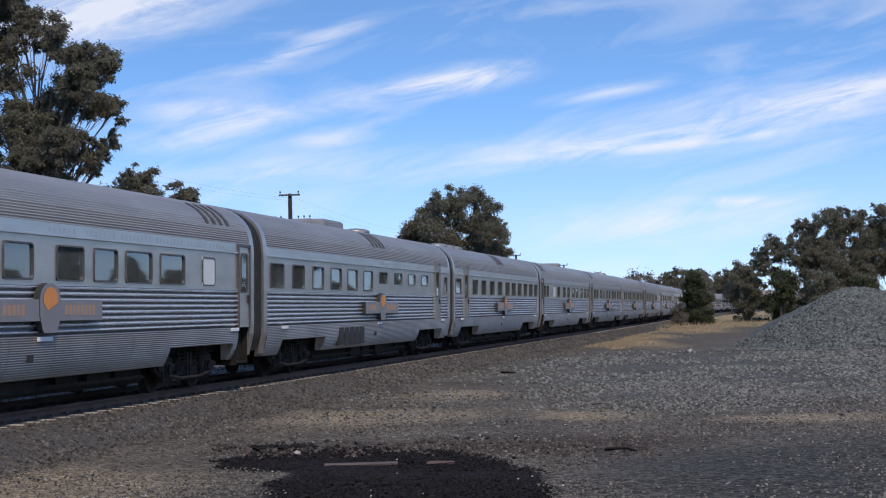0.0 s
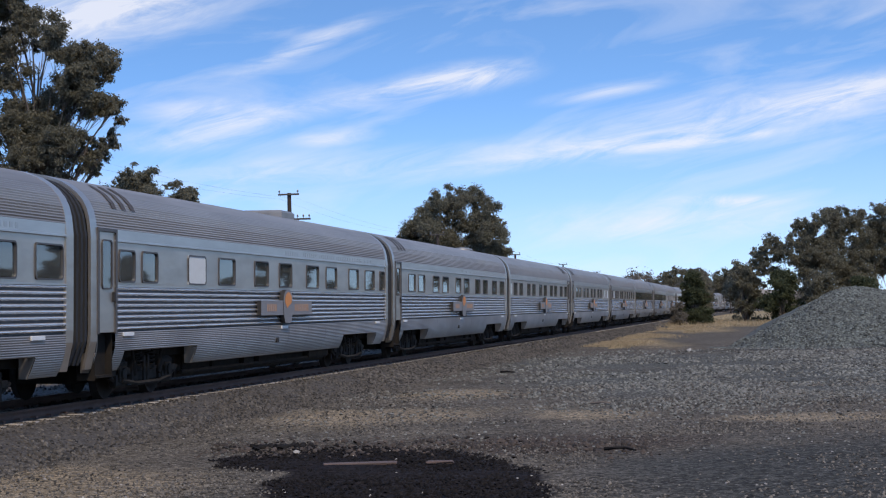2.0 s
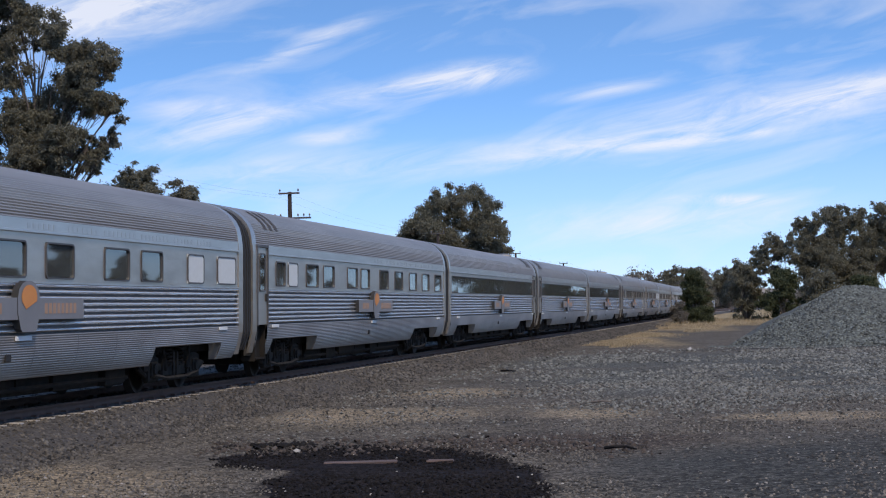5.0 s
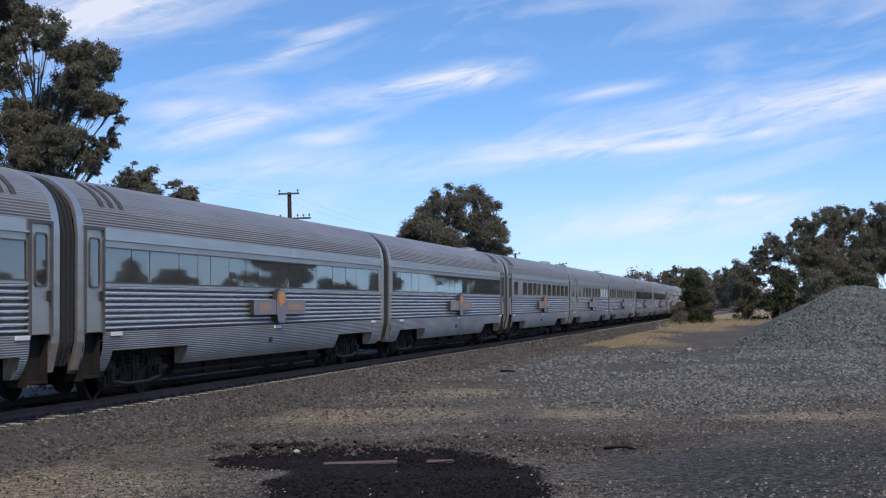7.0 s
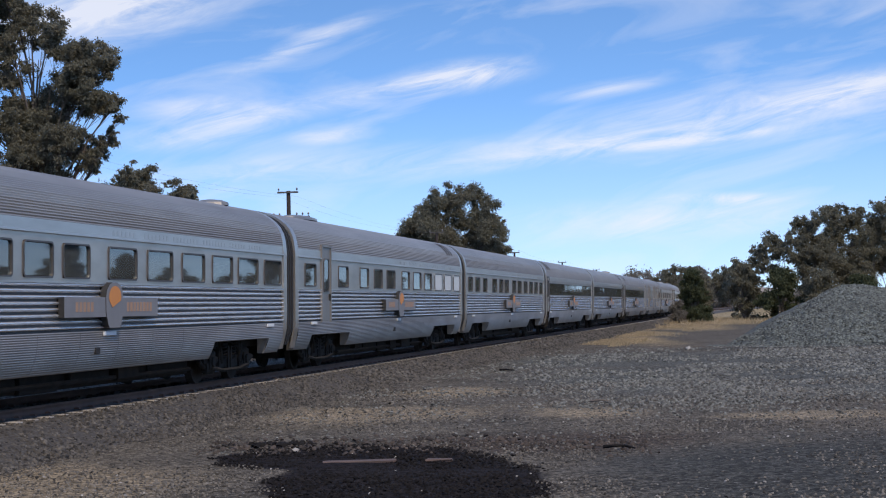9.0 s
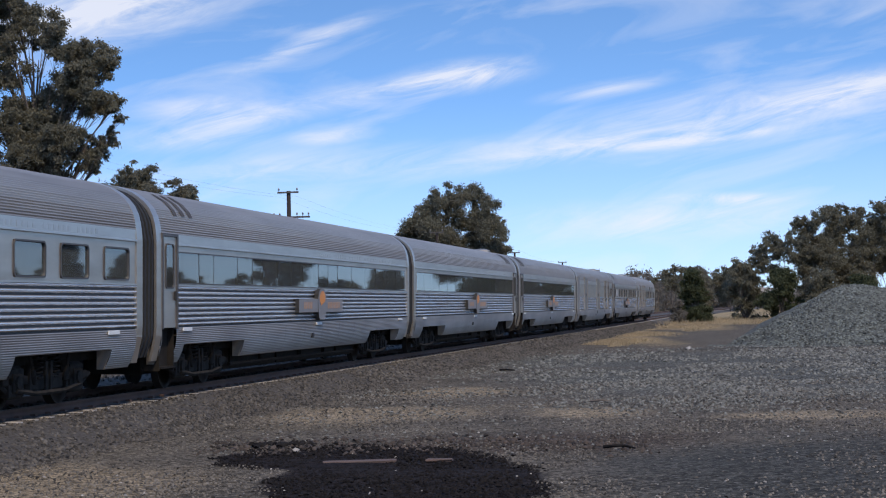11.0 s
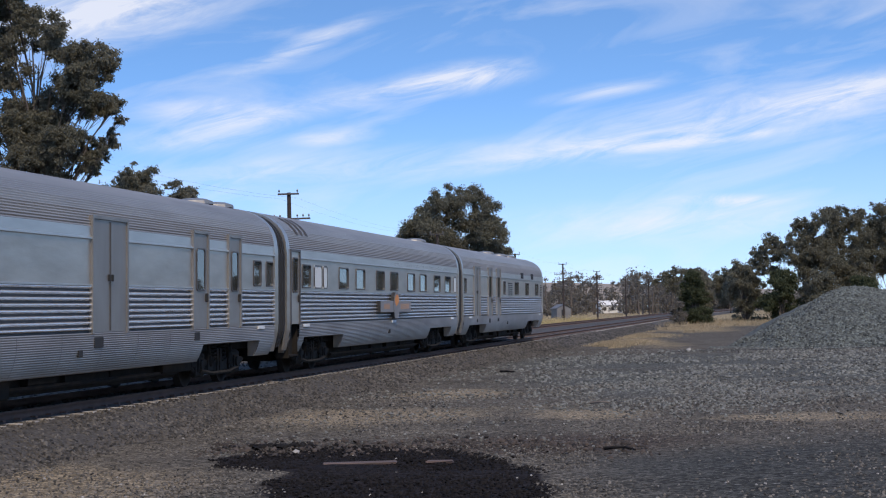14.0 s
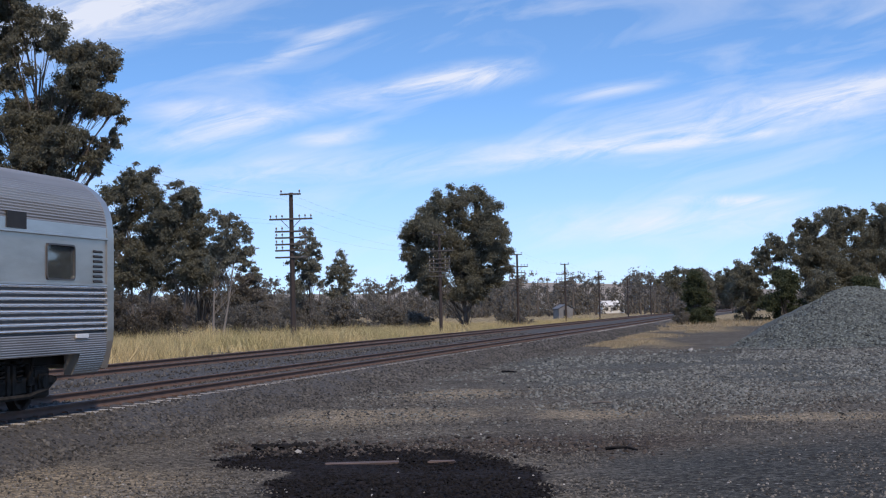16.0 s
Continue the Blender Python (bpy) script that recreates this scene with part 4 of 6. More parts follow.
SPECS = {
    1: dict(label="ribbed stainless-steel luggage van with side doors at the train's end", emblem=False,
            doors=[(2.7, 4.0, 3.16, "double"), (6.15, 7.05, 3.16, "slim"), (8.4, 9.3, 3.16, "slim")],
            windows=wins((0.4, 0.98), (10.3, 10.9), (13.7, 14.9), (17.15, 18.3), (20.6, 21.75)), louvres=[(11.7, 12.25, 2.1, 2.72), (12.4, 12.9, 2.1, 2.72), (22.55, 22.95, 2.1, 2.72)],
            openings=[(15.65, 16.4, 2.9, 3.16), (19.1, 19.8, 2.9, 3.16), (3.3, 3.5, 1.0, 1.12), (6.35, 6.65, 0.95, 1.12), (8.6, 8.95, 0.98, 1.13)],
            hoods=[(12.2, 0.9, "dome"), (16.0, 1.4, "dome"), (18.6, 1.2, "dome")]),
    2: dict(label=SLEEPER, doors=LEFT_DOOR, vents=[(1.2, 3)], hoods=[(20.6, 1.1, "dome")],
            windows=wins((1.45, 2.25), (2.6, 3.35), (3.5, 3.9), (5.2, 6.25), (7.15, 8.25), (9.7, 10.8), (11.65, 12.75), (14.2, 15.35), (16.2, 17.3), (18.65, 19.8), (20.7, 21.8), (22.35, 22.95), blinds=(1, 2, 11))),
    3: dict(label="ribbed stainless-steel baggage car with blank sides and double doors", emblem=False,
            doors=[(0.36, 1.2, 3.2, "louvre"), (4.27, 5.98, 3.2, "double"), (12.04, 13.6, 3.2, "double"), (17.33, 18.2, 3.16, "slim"), (19.67, 20.45, 3.16, "slim")],
            windows=wins((21.5, 22.1), (22.5, 23.05)), openings=[(12.1, 12.5, 0.98, 1.16), (17.4, 17.7, 1.0, 1.16)], hoods=[(20.5, 0.9, "dome"), (22.0, 0.9, "dome")]),
    4: lounge(False),
    5: lounge(True),
    6: lounge(False),
    7: dict(label=SLEEPER, doors=[], vents=[], windows=wins((0.7, 1.7), (2.38, 3.45), (4.2, 5.25), (6.6, 7.8), (8.5, 9.6), (10.0, 11.2), (12.3, 13.5), (14.0, 15.2), (16.0, 17.2), (17.9, 19.1), (19.7, 20.9), (21.6, 22.8))),
    8: dict(label=SLEEPER, doors=[(2.6, 3.45, 3.16, "slim")], vents=VR, hoods=[(3.4, 2.6, "dome")],
            windows=wins((0.95, 2.05), (4.4, 5.5), (6.9, 8.0), (8.7, 9.8), (10.4, 11.6), (12.6, 13.8), (14.4, 15.7), (16.3, 17.5), (18.1, 19.4), (19.9, 21.2), (21.7, 22.95), blinds=(8, 9, 10))),
    9: dict(label=SLEEPER, doors=LEFT_DOOR, vents=VL, hoods=[(21.0, 0.7, "dome")],
            windows=wins((2.1, 3.25), (4.85, 6.2), (6.65, 8.05), (8.45, 9.6), (10.0, 11.15), (12.0, 13.4), (13.95, 15.35), (15.9, 17.3), (17.8, 19.2), (19.6, 21.1), (21.6, 23.0))),
    10: lounge(True),
    11: lounge(False),
    12: lounge(True),
    13: dict(label=SLEEPER, doors=LEFT_DOOR, vents=VL, windows=wins((1.9, 2.7), (2.95, 3.8), (4.6, 5.8), (6.3, 7.45), (8.9, 10.1), (10.5, 11.6), (12.9, 14.1), (15.0, 16.2), (17.2, 18.4), (19.3, 20.5), (21.5, 22.7), blinds=(1,))),
    14: dict(label=SLEEPER, doors=LEFT_DOOR, vents=VL, windows=wins((2.55, 3.7), (4.2, 5.3), (6.65, 7.8), (8.5, 9.65), (11.0, 12.15), (12.9, 14.05), (15.4, 16.6), (17.2, 18.35), (19.8, 20.8), (21.7, 22.95), blinds=(8, 9))),
    15: dict(label=SLEEPER, doors=RIGHT_DOOR, vents=VR, windows=wins((0.36, 0.86), (1.35, 2.5), (3.2, 4.3), (5.75, 6.85), (7.55, 8.7), (10.05, 11.2), (11.9, 13.05), (14.4, 15.55), (16.2, 17.4), (18.75, 19.9), (20.85, 22.0), blinds=(0,))),
    16: dict(label=SLEEPER, doors=LEFT_DOOR, vents=VL, hoods=[(18.6, 1.1, "dome")],
             windows=wins((2.4, 3.5), (4.0, 5.1), (6.5, 7.65), (8.3, 9.45), (10.9, 12.0), (12.65, 13.8), (15.2, 16.35), (17.05, 18.2), (19.4, 20.6), (21.5, 22.7))),
    17: dict(label=SLEEPER, doors=LEFT_DOOR, vents=VL, hoods=[(15.2, 1.2, "box")],
             windows=wins((1.35, 2.15), (2.5, 3.35), (5.1, 6.2), (7.05, 8.2), (9.65, 10.75), (11.65, 12.75), (14.1, 15.3), (16.05, 17.2), (18.55, 19.7), (20.5, 21.7), (22.4, 23.05), blinds=(2,))),
    18: dict(label=SLEEPER, doors=[(2.2, 3.15, 3.16, "slim")], vents=[(11.0, 4)], hoods=[(2.6, 1.0, "dome"), (4.2, 1.0, "dome"), (5.7, 1.0, "dome")],
             windows=wins((0.5, 1.65), (4.2, 5.35), (6.3, 7.4), (8.4, 9.55), (10.5, 11.65), (12.65, 13.8), (14.5, 15.65), (16.4, 17.5), (18.3, 19.4), (20.1, 21.25), (21.95, 23.05))),
    19: dict(label="ribbed stainless-steel dining car with small kitchen windows", doors=[(20.6, 21.5, 3.16, "slim")], vents=[(11.6, 4)], hoods=[(9.2, 2.2, "box"), (13.6, 1.0, "dome")],
             openings=[(7.1 + 0.6 * i, 7.1 + 0.6 * i + 0.5, 0.64, 1.12) for i in range(5)],
             windows=wins((0.6, 1.75), (2.5, 3.6), (4.4, 5.5), (6.25, 7.4), (8.1, 9.25), (10.0, 11.15), (12.0, 13.1), (14.1, 15.25), (16.2, 17.3), (18.3, 19.45), (22.4, 22.95), small=(6, 7, 8, 9))),
    20: dict(label=SLEEPER, doors=RIGHT_DOOR, vents=[(20.4, 4)], windows=wins((1.9, 3.0), (4.0, 5.1), (6.2, 7.3), (8.3, 9.4), (10.5, 11.6), (12.5, 13.65), (14.1, 15.2), (15.6, 16.95), (17.4, 18.8), (19.9, 20.7), blinds=(9,))),
}
CARS = 20
TRAIN = [make_car(k, SPECS[k]) for k in range(1, CARS + 1)]

# ---- ground and track ----
def strip_mesh(name, profile, s0, s1, step, material, jitter=0.0):
    """A cross-section (lat, z) carried along the line of the track."""
    ss = np.arange(s0, s1 + step, step)
    vs, n = [], len(profile)
    rnd = random.Random(5)
    for s in ss:
        for lat, z in profile:
            p = trk(float(s), lat, z)
            if jitter:
                p.z += rnd.uniform(-jitter, jitter)
            vs.append(tuple(p))
    i = np.arange(len(ss) - 1)[:, None] * n + np.arange(n - 1)[None, :]
    q = np.stack((i, i + n, i + n + 1, i + 1), -1).reshape(-1, 4)
    return array_mesh(name, np.array(vs), q, material)


SPACE = 4.75                # between the two tracks
GROUND_Z = 0.0
PATCH_COLOURS = {"tan": (0.225, 0.180, 0.122), "blue": (0.086, 0.087, 0.077), "char": (0.014, 0.011, 0.011), "dark": (0.050, 0.050, 0.045), "grass": (0.25, 0.19, 0.11), "brown": (0.066, 0.051, 0.040)}
GROUND_PATCHES = (
    (9.0, 47.0, 8.0, 12.0, "blue"), (15.5, 50.0, 10.0, 17.0, "blue"), (9.0, 64.0, 10.0, 10.0, "blue"),
    (2.8, 33.0, 1.3, 1.9, "tan"), (0.3, 42.0, 1.6, 3.0, "tan"), (-5.2, 21.0, 2.4, 3.2, "tan"), (6.4, 31.0, 1.6, 1.5, "tan"), (-1.5, 34.0, 2.4, 3.0, "tan"),
    (5.4, 20.0, 4.2, 7.0, "dark"), (18.0, 76.5, 8.0, 2.2, "dark"), (1.6, 26.2, 2.8, 2.2, "brown"), (-1.4, 24.2, 1.85, 2.0, "char"), (-0.5, 20.6, 1.72, 4.6, "char"),
    (11.0, 110.0, 2.4, 27.0, "grass"), (20.0, 150.0, 4.0, 22.0, "grass"), (29.0, 182.0, 9.0, 22.0, "grass"),
)


def paddock_rise(x, y):
    """The paddock beyond the tracks lies a little higher near the yard."""
    d = float(np.interp(y, _Y, _X)) - x
    return 0.45 * min(1.0, max(0.0, (d - 7.2) / 3.0)) * min(1.0, max(0.0, (175 - y) / 80))


def make_ground():
    """One sheet to the horizon, fine near the yard."""
    def axis(fine0, fine1, step, far):
        mid = list(np.arange(fine0, fine1, step))
        out, d, x = [], step, fine1
        while x < far:
            out.append(x)
            d *= 1.35
            x += d
        neg, d, x = [], step, fine0 - step
        while x > -far:
            neg.append(x)
            d *= 1.35
            x -= d
        return np.array(neg[::-1] + mid + out)
    xs, ys = axis(-20, 22, 0.5, 5000), axis(12, 90, 0.6, 5000)
    vs = []
    for y in ys:
        for x in xs:
            near = math.exp(-((y - 40) / 60) ** 2)
            z = 0.05 * near * (noise.noise(Vector((x * 0.35, y * 0.35, 0))) + 0.6 * noise.noise(Vector((x * 1.1, y * 1.1, 3)))) - 0.02
            vs.append((x, y, z + paddock_rise(x, y)))
    n = len(xs)
    i = np.arange(len(ys) - 1)[:, None] * n + np.arange(n - 1)[None, :]
    q = np.stack((i, i + 1, i + n + 1, i + n), -1).reshape(-1, 4)
    return array_mesh("ground", np.array(vs), q, ground_material(), True)


ground = tagged(new("ground", make_ground()), "dusty grey yard ground with bare tan and dark patches", "ground", kind="structure")
ballast = tagged(new("ballast_bed", strip_mesh("ballast_bed", [(3.3, -0.56), (2.35, -0.45), (1.62, -0.24), (1.27, -0.172), (1.0, -0.164), (0.93, -0.143), (0.70, -0.143), (-0.70, -0.142), (-1.3, -0.142), (-2.2, -0.15), (-3.3, -0.072), (-5.6, -0.072), (-6.1, -0.08), (-6.8, -0.14), (-7.9, -0.55)], -600, 600, 1.5, BALLAST, 0.015)),
                 "grey crushed-stone ballast bed under two tracks", "ballast", kind="structure")

RAIL_PROF = [(-0.075, -0.155), (-0.075, -0.143), (-0.012, -0.125), (-0.010, -0.045), (-0.035, -0.035), (-0.036, -0.006), (-0.028, 0.0), (0.028, 0.0), (0.036, -0.006), (0.035, -0.035), (0.010, -0.045), (0.012, -0.125), (0.075, -0.143), (0.075, -0.155)]


def make_track(name, off, label, up=0.0):
    t = thing(name, label, "railway track", kind="structure")
    for side in (0.755, -0.755):
        r = part("rail", strip_mesh("rail", [(off + side + a, b + up) for a, b in RAIL_PROF], -600, 600, 3.0, RAIL_SIDE), None, t, "rust-brown steel rail")
        part("rail_head", strip_mesh("rail_head", [(off + side - 0.027, up + 0.002), (off + side + 0.027, up + 0.002)], -600, 600, 3.0, RAIL_TOP), None, r, "worn shiny running surface")
    g = Geo().box(-1.22, 1.22, -0.115, 0.115, -0.22, 0.0)
    g.v = [(x, y * (0.82 if z > -0.1 else 1.0), z) for x, y, z in g.v]
    sl = g.mesh("sleeper", CONCRETE)
    clip = Geo()
    for x in (-0.9, -0.61, 0.61, 0.9):
        clip.box(x - 0.05, x + 0.05, -0.05, 0.05, 0, 0.05, 0.012)
    clip = clip.mesh("rail_clip", RAIL_SIDE)
    for i in range(300):
        s = -16 + i * 0.62
        x, y, p = line_at(s)
        o = trk(s, off, -0.155 + up)
        ob = part("sleeper", sl, None, t)
        ob.matrix_basis = pose(o.x, o.y, o.z, 0, math.degrees(CANT), -math.degrees(p) + 0.0)
        if i < 110 and off == 0:
            part("rail_clip", clip, None, ob)
    g = Geo()
    for a, b in ((-200, -16.5), (170, 480)):
        for s in np.arange(a, b, 0.62):
            x, y, p = line_at(float(s))
            c, d = math.cos(p), math.sin(p)
            k = len(g.v)
            for zz in (-0.3 + up, -0.155 + up):
                for lat, al in ((-1.25, -0.11), (1.25, -0.11), (1.25, 0.11), (-1.25, 0.11)):
                    q = trk(float(s) + al, off + lat, zz)
                    g.v.append(tuple(q))
            g.f += [(k + 4, k + 7, k + 6, k + 5), (k, k + 1, k + 5, k + 4), (k + 1, k + 2, k + 6, k + 5), (k + 2, k + 3, k + 7, k + 6), (k + 3, k, k + 4, k + 7)]
    tagged(part("far_sleepers", g, CONCRETE, t), kind="stuff")
    return t


make_track("track_near", 0.0, "railway track with rusty rails on pale concrete sleepers")
make_track("track_far", -SPACE, "second railway track with brown rusty rails", 0.07)


# ---- loose stones ----
def stones(name, pts, sizes, material, label, seed, parent=None, flat=0.65):
    """Many angular stones in one mesh: squashed crushed-rock lumps, turned at random."""
    rs = np.random.RandomState(seed)
    base = np.array([(1, 0, -0.5), (0.1, 1, -0.5), (-0.95, 0.1, -0.5), (0, -0.95, -0.5), (0.5, 0.35, 0.65), (-0.5, 0.3, 0.55), (-0.05, -0.55, 0.7)])
    tri = np.array([(0, 1, 4), (1, 5, 4), (1, 2, 5), (2, 6, 5), (2, 3, 6), (3, 0, 6), (0, 4, 6), (4, 5, 6)])
    n = len(pts)
    v = np.repeat(base[None], n, 0) * (1 + rs.uniform(-0.35, 0.35, (n, 7, 3))) + rs.uniform(-0.15, 0.15, (n, 7, 3))
    v[:, :, 2] *= flat
    a, t = rs.uniform(0, 6.28, n), rs.uniform(-0.6, 0.6, n)
    c, s = np.cos(t)[:, None], np.sin(t)[:, None]
    y, z = v[:, :, 1] * c - v[:, :, 2] * s, v[:, :, 1] * s + v[:, :, 2] * c
    c, s = np.cos(a)[:, None], np.sin(a)[:, None]
    x, y = v[:, :, 0] * c - y * s, v[:, :, 0] * s + y * c
    v = np.stack((x, y, z), -1) * np.asarray(sizes)[:, None, None] + np.asarray(pts)[:, None, :]
    f = (tri[None] + (np.arange(n) * 7)[:, None, None]).reshape(-1, 3)
    ob = new(name, array_mesh(name, v.reshape(-1, 3), f, material))
    ob.parent = parent
    return tagged(ob, label, "gravel" if parent is None else "", kind="stuff")


def scatter_ballast():
    rs = np.random.RandomState(11)
    pts, sz = [], []

    def strew(s0, s1, n, lat0, lat1, small, big, height):
        for _ in range(n):
            s, lat = rs.uniform(s0, s1), rs.uniform(lat0, lat1)
            pts.append(tuple(trk(s, lat, height(lat))))
            sz.append(small + (big - small) * rs.rand() ** 1.6)

    shoulder = lambda lat: float(np.interp(lat, [1.3, 1.62, 2.35, 3.3, 4.2], [-0.19, -0.25, -0.45, -0.55, -0.56]))
    strew(-24, 8, 19000, 1.3, 3.5, 0.018, 0.052, shoulder)
    strew(8, 40, 8500, 1.3, 3.5, 0.03, 0.07, shoulder)
    strew(40, 130, 7000, 1.3, 3.5, 0.045, 0.09, shoulder)
    strew(-24, 40, 3500, 3.3, 4.3, 0.015, 0.045, shoulder)
    four = lambda lat: -0.142 if lat > -2.3 else -0.075
    strew(-14, 70, 4200, -0.62, 0.62, 0.03, 0.055, four)
    strew(-14, 70, 4200, -3.9, -0.9, 0.03, 0.055, four)
    strew(-14, 70, 3000, -6.6, -3.9, 0.03, 0.055, four)
    # the cribs between the sleeper ends are filled, the ends themselves lie bare
    for i in range(150):
        for _ in range(38):
            s = -16 + (i + 0.5) * 0.62 + rs.uniform(-0.17, 0.17)
            pts.append(tuple(trk(float(s), float(rs.uniform(0.95, 1.32)), -0.172)))
            sz.append(rs.uniform(0.022, 0.034))
    return pts, sz


_p, _s = scatter_ballast()
stones("ballast_stones", _p, _s, STONE, "grey-brown angular ballast stones on the track shoulder", 21, flat=1.0)


def burnt(x, y):
    """Below 1 inside the burnt patch."""
    return min(((x + 1.4) / 1.8) ** 2 + ((y - 24.2) / 1.9) ** 2, ((x + 0.5) / 1.65) ** 2 + ((y - 20.6) / 4.4) ** 2)


def yard_points(n, seed, y0, y1, xf0, xf1, lo, hi, dens=None):
    """Points on the yard ground between two distances and two view bearings, thinned by a density."""
    rs = np.random.RandomState(seed)
    y = y0 * (y1 / y0) ** rs.rand(n)
    x = rs.uniform(xf0, xf1, n) * y
    keep = np.ones(n, bool)
    for i in range(n):
        lx = np.interp(y[i], _Y[560:900], _X[560:900])
        keep[i] = x[i] - lx > 2.9 and burnt(x[i], y[i]) > 0.95 + 0.5 * noise.noise(Vector((x[i] * 1.3, y[i] * 0.8, 0)))
        if keep[i] and dens is not None:
            keep[i] = rs.rand() < dens(x[i], y[i])
    x, y = x[keep], y[keep]
    z = np.full(len(x), -0.005)
    size = rs.uniform(lo, hi, len(x)) * np.clip(y / 28, 0.9, 2.2)
    return np.stack((x, y, z), 1), size


def blue_density(x, y):
    d = noise.noise(Vector((x * 0.25, y * 0.16, 7.0)))
    side = min(1.0, max(0.22, (x / y - 0.03) / 0.06))
    core = min(1.0, max(0.0, (y - 30) / 8)) * side * (0.25 if y > 74 else 1.0)
    return max(0.03, min(1.0, core * (0.62 + 1.4 * d)))


def grey_density(x, y):
    d = noise.noise(Vector((x * 0.45, y * 0.3, 2.0)))
    bare = 0.35 if (x > 2.0 and y < 27) or ((x - 2.8) / 1.6) ** 2 + ((y - 33) / 2.4) ** 2 < 1 else 1.0
    return max(0.12, 0.5 + 0.9 * d) * bare


_p, _s = yard_points(60000, 3, 24, 80, -0.13, 0.28, 0.012, 0.038, blue_density)
stones("bluestone_scatter", _p, _s, STONE_SCATTER, "blue-grey crushed stone strewn over the yard", 31)
_p, _s = yard_points(62000, 4, 14.5, 45, -0.28, 0.27, 0.007, 0.027, grey_density)
stones("yard_gravel", _p, _s, STONE_YARD, "small grey and pale stones strewn on bare soil", 32)
_rs = np.random.RandomState(77)
_n = 170
_p = np.stack((_rs.uniform(-0.26, 0.25, _n), 15 * (46 / 15) ** _rs.rand(_n), np.full(_n, 0.0)), 1)
_p[:, 0] *= _p[:, 1]
_p = _p[_p[:, 0] - np.interp(_p[:, 1], _Y[560:900], _X[560:900]) > 3.0]
PALE_STONE = mat("pale_stone", (0.36, 0.34, 0.31), 0.9, 0, (0.25, 0.23, 0.21), 3, 0.6, island=0.3)
stones("pale_stones", _p, _rs.uniform(0.010, 0.024, len(_p)), PALE_STONE, "few pale quartz stones lying on the yard", 33)


def make_heap():
    """The cone of crushed bluestone, with a rounded crest and slumped foot."""
    heap = thing("gravel_heap", "tall cone-shaped heap of blue-grey crushed stone on the yard", "gravel heap", pose(19.75, 83.5, 0))
    R, H = 6.15, 2.72
    rings, n = 26, 72
    rs = np.random.RandomState(8)

    def height(x, y):
        rx = x * (0.80 if x > 0 else 1.02)
        r = math.hypot(rx, y * 0.95) / R
        h = H * (1 - r) * 1.12 if r > 0.22 else H * (0.874 + 0.125 * (1 - (r / 0.22) ** 2))
        h = min(h, H)
        k = noise.noise(Vector((x * 0.7, y * 0.7, 1))) * 0.22 + noise.noise(Vector((x * 2.1, y * 2.1, 4))) * 0.09
        return max(-0.05, h + k * min(1, r * 3) - 0.12 * max(0, r - 0.8))
    vs = [(0, 0, height(0, 0))]
    for i in range(1, rings + 1):
        for j in range(n):
            a, r = 2 * math.pi * j / n, R * 1.16 * i / rings
            x, y = r * math.cos(a), r * math.sin(a)
            vs.append((x, y, height(x, y)))
    g = Geo()
    g.v = vs
    g.f = [(0, 1 + j, 1 + (j + 1) % n) for j in range(n)]
    for i in range(rings - 1):
        for j in range(n):
            a, b = 1 + i * n + j, 1 + i * n + (j + 1) % n
            g.f.append((a, a + n, b + n, b))
    part("heap_body", g, HEAP, heap, smooth=True)
    a, r = rs.uniform(math.pi, 2 * math.pi, 20000), R * 1.2 * np.sqrt(rs.rand(20000))
    pts = [(x, y, height(x, y)) for x, y in zip(r * np.cos(a), r * np.sin(a))]
    stones("loose_gravel", pts, 0.03 + 0.07 * rs.rand(len(pts)) ** 1.5, STONE_BLUE, "", 41, heap)


make_heap()


def flat_board(name, x, y, ln, w, h, turn, material, label, category, tilt=0.0):
    g = Geo().box(-ln / 2, ln / 2, -w / 2, w / 2, 0, h, min(h, w) * 0.18)
    r = random.Random(name + str(x))
    g.v = [(a + r.uniform(-0.015, 0.015), b + r.uniform(-0.01, 0.01), c + r.uniform(-0.004, 0.004)) for a, b, c in g.v]
    ob = part(name, g, material)
    ob.matrix_basis = pose(x, y, 0.0, 0, tilt, turn)
    return tagged(ob, label, category)


def stick(name, pts, r, material, label, category):
    ob = part(name, Geo().tube(pts, [r * (1 - 0.5 * i / (len(pts) - 1)) for i in range(len(pts))], 6), material, None)
    return tagged(ob, label, category)


flat_board("charred_board", -1.15, 23.0, 0.96, 0.22, 0.03, 2, TIMBER, "weathered brown board lying in a burnt patch", "board")
flat_board("charred_board", -0.09, 23.0, 0.34, 0.16, 0.03, -4, TIMBER, "short brown board scrap in a burnt patch", "board")
stick("fallen_branch", [(2.2, 24.3, 0.03), (2.32, 24.2, 0.05), (2.48, 24.2, 0.05), (2.6, 24.0, 0.03)], 0.028, CHAR, "crooked dark fallen branch on bare soil", "branch")
stick("fallen_branch", [(1.75, 54.8, 0.05), (2.0, 54.5, 0.06), (2.2, 54.7, 0.03)], 0.04, CHAR, "short dark branch lying on gravel", "branch")
stick("fallen_branch", [(3.0, 36.0, 0.03), (3.2, 35.9, 0.05), (3.4, 36.0, 0.03)], 0.03, BARK, "short brown stick lying on soil", "branch")
_rs = np.random.RandomState(12)
_p = np.stack((_rs.uniform(-3.6, 1.7, 9500), _rs.uniform(16, 26.5, 9500), np.zeros(9500)), 1)
_p = _p[[burnt(x, y) < 1.02 + 0.45 * noise.noise(Vector((x * 1.6, y * 1.1, 0))) for x, y, _ in _p]]
stones("char_litter", _p, _rs.uniform(0.008, 0.032, len(_p)), ASH, "black ash and charcoal crumbs of an old fire", 51)
